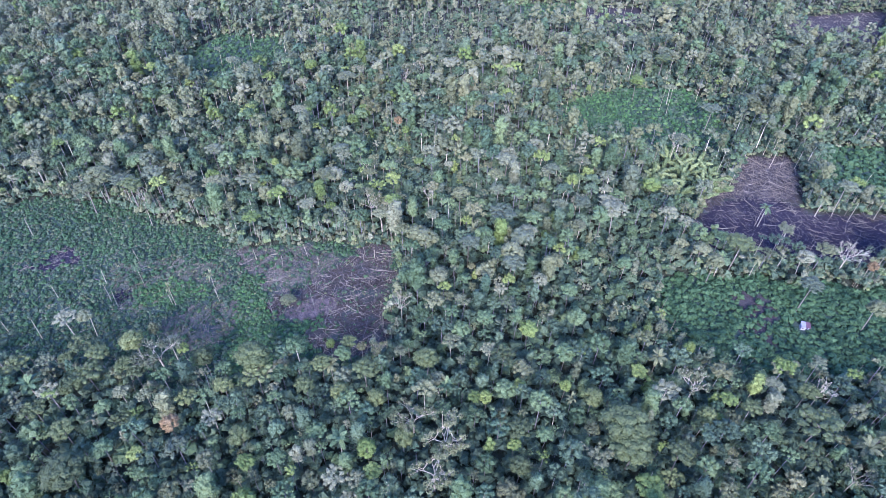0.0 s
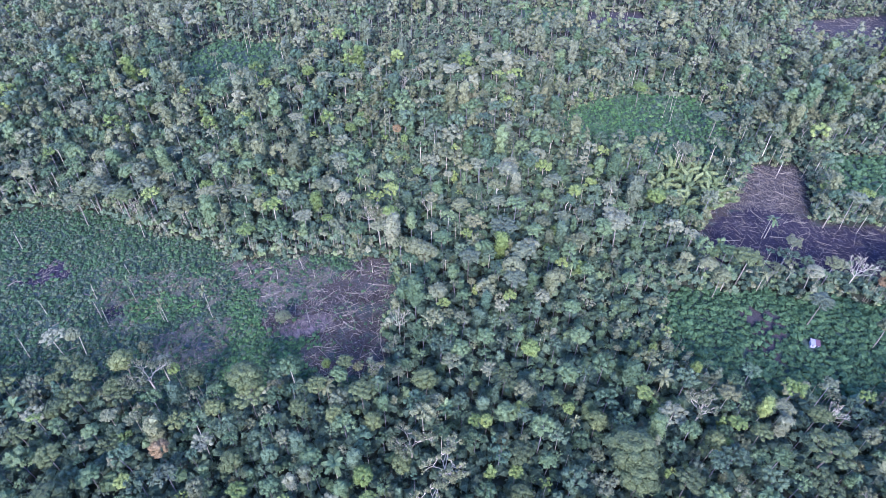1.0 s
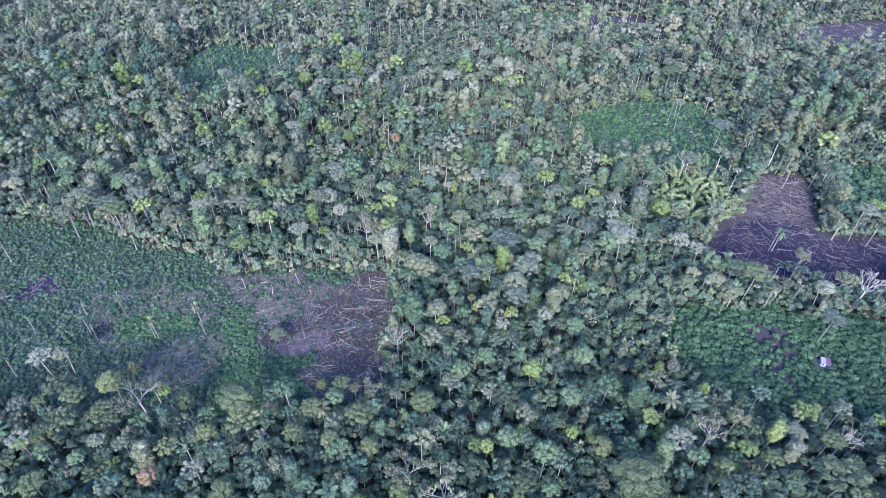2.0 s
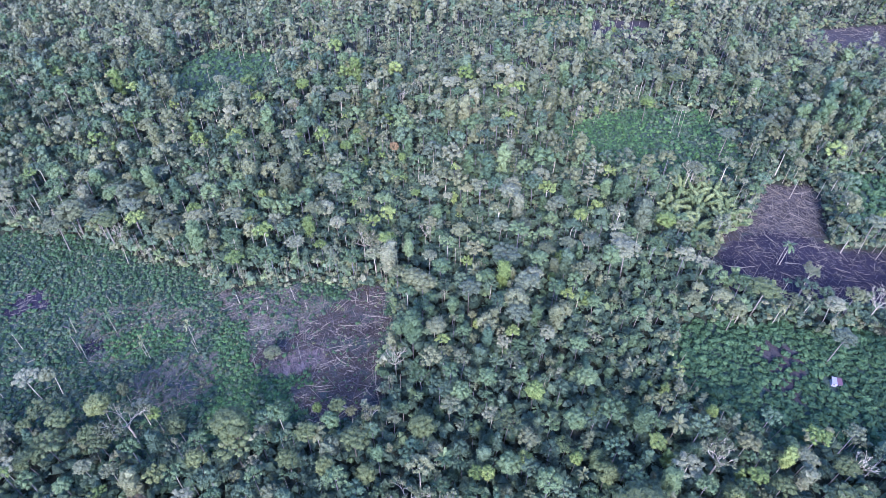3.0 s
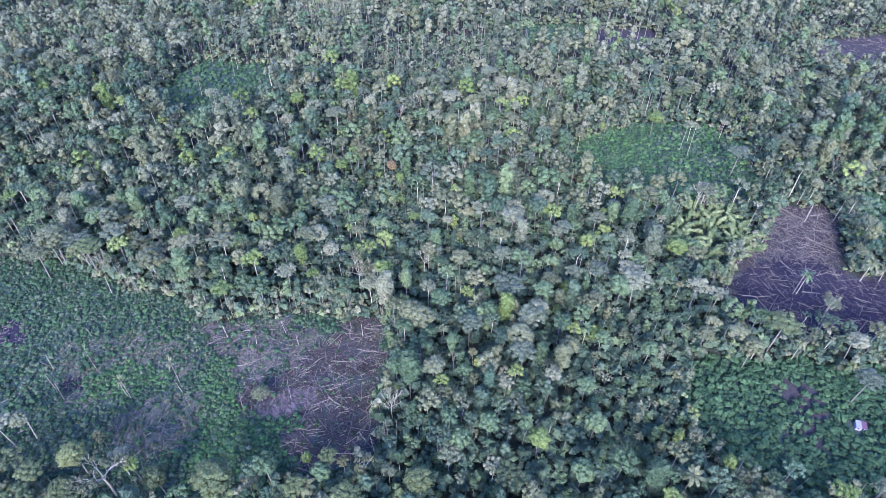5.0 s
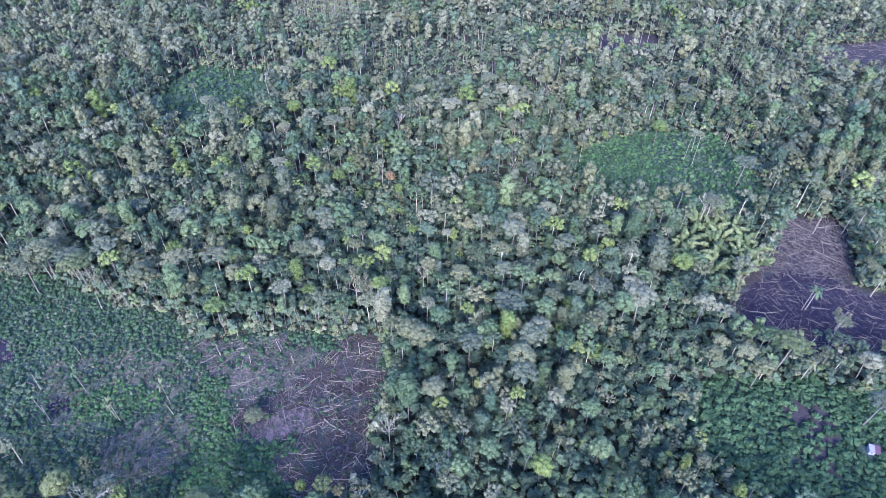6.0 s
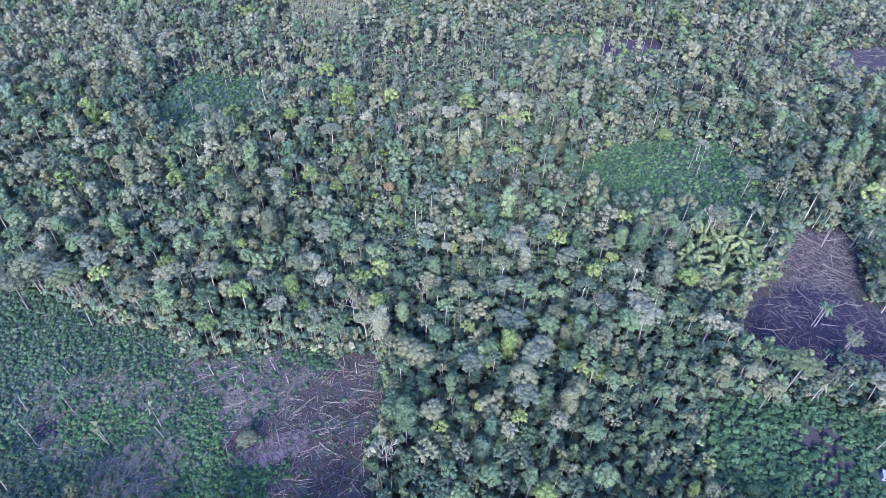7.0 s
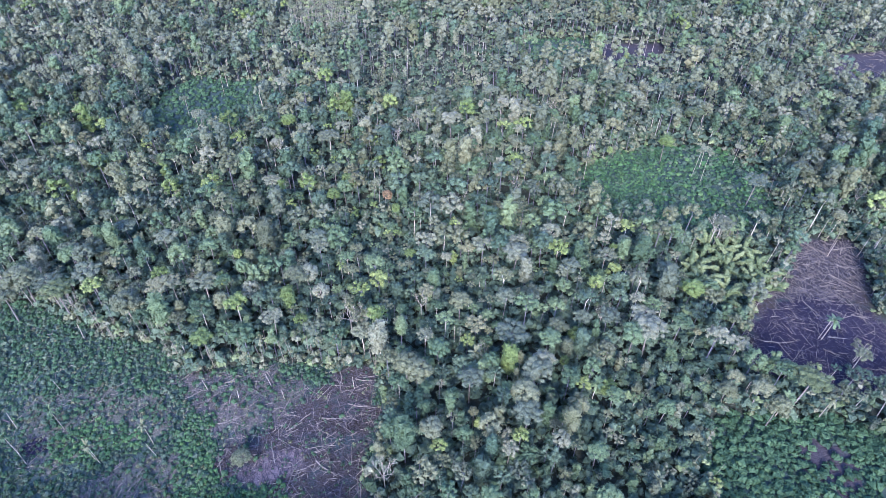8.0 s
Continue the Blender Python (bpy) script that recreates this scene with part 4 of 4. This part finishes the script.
def floor_spots(y0, y1, step):
    """Loosely even places on the forest floor, outside the clearings."""
    a, b = (g.ravel() for g in np.meshgrid(np.arange(AREA[0], AREA[1], step), np.arange(y0, y1, step)))
    a, b = a + rng.uniform(-0.45, 0.45, a.shape) * step, b + rng.uniform(-0.45, 0.45, b.shape) * step
    ok = (np.abs(a) < 92 + 0.55 * b) & (np.max([inside(p, a, b) for p in OPEN], axis=0) < -0.3)
    return a[ok], b[ok]


bx, by = (np.concatenate(c) for c in zip(floor_spots(-10, AREA[2], 3.6), floor_spots(AREA[2], 240, 2.5), floor_spots(240, 340, 3.0), floor_spots(340, AREA[3], 4.8)))
low = rng.uniform(1.6, 3.1, len(bx))
spots = np.c_[bx, by, low, low * rng.uniform(0.9, 1.3, len(bx)), np.where(inside(BAMBOO, bx, by) > -2, -0.9, rng.uniform(-0.3, 4.6, len(bx)) * rng.uniform(0.1, 1.0, len(bx)))]
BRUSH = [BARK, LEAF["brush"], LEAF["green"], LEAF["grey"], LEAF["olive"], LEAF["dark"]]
# Mostly dark leaves: shade in the gaps is put into their colour.
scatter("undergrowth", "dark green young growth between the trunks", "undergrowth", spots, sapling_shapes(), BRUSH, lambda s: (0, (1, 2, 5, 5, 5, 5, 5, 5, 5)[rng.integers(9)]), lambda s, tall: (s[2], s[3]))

# leafy curtain and thin stems along the cut edges of the forest
edge_spots, stems, brink = [], Shape(), []
for outline in OPEN:
    for (ax, ay), (bx_, by_) in zip(outline, outline[1:] + outline[:1]):
        length = math.hypot(bx_ - ax, by_ - ay)
        u = np.arange(0.4, max(length, 0.5), 0.8)
        k, side = u / max(length, 1e-6), rng.uniform(-4, 4, len(u))
        brink.append(np.c_[ax + (bx_ - ax) * k + (by_ - ay) * side / max(length, 1e-6), ay + (by_ - ay) * k - (bx_ - ax) * side / max(length, 1e-6)])
brink = np.concatenate(brink)
brink = np.r_[brink, brink + rng.normal(0, 1.2, brink.shape)]
brink = brink[(np.abs(brink[:, 0]) < 96 + 0.55 * brink[:, 1]) & (np.max([inside(p, brink[:, 0], brink[:, 1]) for p in OPEN], axis=0) < 1.0)]
for x, y in brink.tolist():
    if rng.random() < 0.9:
        r = rng.uniform(1.0, 2.0)
        edge_spots.append((x, y, r, r * rng.uniform(0.9, 1.4), rng.uniform(-0.3, 8.5) * rng.random()))
    if rng.random() < (0.4 if x < -18 and 158 < y < 195 else 0.12) and y < 420:
        z, tall = float(ground_z(x, y)), rng.uniform(5, 12)
        d = rng.normal(0, 0.07, 2) * tall
        tube(stems, [(x, y, z - 0.2), (x + d[0] * 0.4, y + d[1] * 0.6, z + tall * 0.5), (x + d[0], y + d[1], z + tall)], [0.1, 0.08, 0.04], 4, cap=False)
tagged(new("thin_stems", stems.mesh("thin_stems", [GREY_WOOD])), "thin pale stems along the cut forest edge", "tree stems", kind="stuff")
# Pale and yellowish leaves: sunlight on the edge is put into their colour.
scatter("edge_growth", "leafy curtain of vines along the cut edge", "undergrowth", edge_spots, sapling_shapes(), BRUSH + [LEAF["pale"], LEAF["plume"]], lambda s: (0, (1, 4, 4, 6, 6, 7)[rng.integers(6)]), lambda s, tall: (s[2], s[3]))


# ---- felled wood ----
def log_mesh(r, mat):
    s = Shape()
    k = np.linspace(-0.5, 0.5, 5)
    tube(s, np.c_[k, r.normal(0, 0.012, 5), np.abs(r.normal(0, 0.006, 5))], np.linspace(0.016, 0.008, 5) * r.uniform(0.7, 1.3), 6)
    for _ in range(r.integers(0, 3)):
        u = r.uniform(-0.2, 0.45)
        tube(s, [(u, 0, 0), (u + 0.12, r.choice((-1, 1)) * 0.07, 0.04)], [0.01, 0.004], 4)
    return s.mesh("fallen_log", [mat])


pale_logs = [log_mesh(rng, LOG_WOOD) for _ in range(4)] + [log_mesh(rng, GREY_WOOD) for _ in range(5)]
dark_logs = [log_mesh(rng, CHAR_WOOD) for _ in range(3)] + pale_logs[:4]


def places(outline, count, margin=0.0, clumped=False):
    """Chosen places inside an outline, even or in clumps."""
    xs, ys = (np.array(a) for a in zip(*outline))
    a, b = rng.uniform(xs.min(), xs.max(), count * 12), rng.uniform(ys.min(), ys.max(), count * 12)
    ok = (inside(outline, a, b) > margin) & (np.abs(a) < 330)
    if clumped:
        ok &= rng.random(len(a)) < 0.15 + 1.3 * np.clip(0.15 + 0.5 * np.sin(a * 0.37 + 1.3 * np.sin(b * 0.21)) * np.sin(b * 0.43 + 1.7 * np.sin(a * 0.17)), 0, 1)
    return np.c_[a, b][ok][:count].tolist()


def logs(outline, count, meshes, label, group, main=0.6, spread=0.7, long=(2.5, 9.0), margin=0.0, stout=1.0):
    for x, y in places(outline, count, margin, True):
        size = rng.uniform(*long) * rng.uniform(0.6, 1.25)
        ob = tagged(new("fallen_log", meshes[rng.integers(len(meshes))]), label, "log", group)
        ob.matrix_basis = Matrix.LocRotScale((x, y, float(ground_z(x, y)) + 0.12), Euler((0, rng.normal(0, 0.03), main + rng.normal(0, spread))), Vector((size, (size * 0.5 + 2.5) * stout, (size * 0.5 + 2.5) * stout)))


logs(SLASH, 95, pale_logs, "grey weathered felled trunk on slashed ground", "felled trunks in the slash", 0.3, 0.9, stout=1.5)
logs(PALE_SLASH, 40, pale_logs, "bleached felled pole lying in the clearing", "felled trunks in the slash", 0.5, 0.8, stout=1.4)
logs(LEFT_FIELD, 40, pale_logs, "pale felled pole lying among crop plants", "felled trunks in the field", -0.4, 0.8, margin=4, stout=1.4)
logs(BLACK, 75, pale_logs[3:], "charred and ash-grey trunk on burnt ground", "burnt trunks", -0.1, 0.5, stout=1.6)
logs(BURN_ARM, 40, pale_logs, "grey felled trunk in the burnt clearing", "burnt trunks", 0.1, 1.0, stout=1.5)
logs(FAR_SLASH, 10, pale_logs, "pale felled trunk in the far clearing", "far felled trunks", 0.2, 0.8)


def twig_litter(outline, count, mat, label, long=1.8, thick=0.07):
    s = Shape()
    for x, y in places(outline, count, -0.5):
        a, length = rng.uniform(0, 3.14), (0.2 + 0.8 * rng.random() ** 1.8) * long
        d = np.array([math.cos(a), math.sin(a), rng.uniform(-0.08, 0.25)]) * length
        at = np.array([x, y, float(ground_z(x, y)) + 0.15])
        tube(s, [at - d, at + d], [thick * 0.75, thick * 0.45], 3, cap=False)
    tagged(new("branch_litter", s.mesh("branch_litter", [mat])), label, "branches", kind="stuff")


twig_litter(SLASH, 2600, LOG_WOOD, "tangled grey branches left after felling", 2.2, 0.1)
twig_litter(BROWN_PATCH, 420, LOG_WOOD, "tangled branches left on the brown patch", 2.0, 0.09)
twig_litter(BROWN_PATCH, 130, GREY_WOOD, "pale sticks on the brown patch", 3.2, 0.12)
twig_litter(PALE_SLASH, 1300, LOG_WOOD, "tangled pale branches left after felling")
twig_litter(RIGHT_BURN, 1500, CHAR_WOOD, "burnt branches strewn over ash")

twig_litter(SLASH, 260, GREY_WOOD, "long pale sticks across the slash", 3.4, 0.14)
twig_litter(PALE_SLASH, 240, GREY_WOOD, "long pale sticks across the clearing", 4.0, 0.14)
twig_litter(RIGHT_BURN, 1500, LOG_WOOD, "grey brushwood strewn over the burn", 2.6, 0.09)
twig_litter(RIGHT_BURN, 800, GREY_WOOD, "bleached sticks strewn over the burn", 2.8, 0.1)
twig_litter(BURN_ARM, 500, LOG_WOOD, "grey brushwood heaped over the upper burn", 2.8, 0.11)
twig_litter(BURN_ARM, 480, GREY_WOOD, "bleached poles over the upper burn", 3.4, 0.16)
twig_litter(BLACK, 130, GREY_WOOD, "ash-grey poles across burnt ground", 3.5, 0.15)
twig_litter(LEFT_FIELD, 800, GREY_WOOD, "dry sticks among the crop plants", 2.6, 0.13)
twig_litter(ASH_POOL, 90, GREY_WOOD, "bleached branches on the ash patch", 2.4, 0.1)
twig_litter(DRY_GRASS, 500, GREY_WOOD, "dry branches in trampled grass", 1.8, 0.08)
twig_litter(FAR_BURN, 500, GREY_WOOD, "pale sticks on the far burnt ground", 3.0, 0.13)

# ---- standing poles in the fields ----
pole_base = tagged(new("dead_pole"), "bleached dead standing trunk in the clearing", "tree trunk", "dead poles")
pole = Shape()
tube(pole, [(0, 0, -0.3), (0.1, 0.05, 3), (0.05, 0.15, 6.5), (0.2, 0.1, 9.0)], [0.15, 0.13, 0.1, 0.06], 7)
tube(pole, [(0.05, 0.14, 6.3), (0.5, 0.3, 7.3)], [0.07, 0.03], 4)
part("bole", pole.mesh("bole", [PALE_BARK]), pole_base)
for n, (x, y, tall) in enumerate(POLES):
    m = stand(x, y, (0.75, 0.75, tall / 9), rng.uniform(0, 6.28), 0.2, rng.normal(0, 4))
    put(pole_base, m)


# ---- the shack ----
def plain(name, col, rough=0.6, metal=0.0):
    mat, nodes, links, skin = nodes_of(name)
    where = nodes.new("ShaderNodeNewGeometry").outputs["Position"]
    n = noise_node(nodes, links, 2.5, 5.0, where)
    links.new(ramp_node(nodes, links, n, [(0.3, tuple(c * 0.75 for c in col)), (0.7, col)]), skin.inputs["Base Color"])
    skin.inputs["Roughness"].default_value, skin.inputs["Metallic"].default_value = rough, metal
    return mat


def block(name, x0, x1, y0, y1, z0, z1, mat, parent, label=""):
    bm = bmesh.new()
    bmesh.ops.create_cube(bm, size=1)
    for v in bm.verts:
        v.co = (x0 + (v.co.x + 0.5) * (x1 - x0), y0 + (v.co.y + 0.5) * (y1 - y0), z0 + (v.co.z + 0.5) * (z1 - z0))
    bmesh.ops.bevel(bm, geom=bm.edges[:], offset=0.015, segments=1)
    me = bpy.data.meshes.new(name)
    bm.to_mesh(me)
    bm.free()
    me.materials.append(mat)
    return part(name, me, parent, label)


shack = tagged(new("shack"), "small white shack with pale and red metal roof", "house")
shack.matrix_basis = stand(117.9, 130.8, (0.6, 0.6, 0.68), radians(-14), 0)
WHITE, TIN, RED, DARK = plain("white_board", (0.34, 0.335, 0.31)), plain("pale_tin", (0.24, 0.24, 0.21), 0.6), plain("red_tin", (0.11, 0.055, 0.045), 0.6), plain("dark_opening", (0.02, 0.02, 0.025))
block("wall", -2.1, 2.1, -1.6, -1.48, 0, 2.2, WHITE, shack)
block("wall", -2.1, 2.1, 1.48, 1.6, 0, 2.6, WHITE, shack)
block("wall", -2.1, -1.98, -1.48, 1.48, 0, 2.3, WHITE, shack)
block("wall", 1.98, 2.1, -1.48, 1.48, 0, 2.3, WHITE, shack)
# Dark panels on solid wall: the unlit inside is put into their colour.
block("door", 0.4, 1.2, -1.64, -1.6, 0.05, 1.95, DARK, shack, "dark open doorway")
block("window", -1.5, -0.7, -1.64, -1.6, 0.9, 1.6, DARK, shack)
for k in range(8):
    sheet = block("roof_sheet", 0, 0.6, -1.95, 1.95, 0, 0.05, TIN if k < 4 else RED, shack, "pale roof sheet" if k < 4 else "dark red roof sheet")
    sheet.matrix_basis = pose(-2.4 + 0.605 * k, 0, 2.52 + 0.004 * (k % 2), 9, 0, 0)
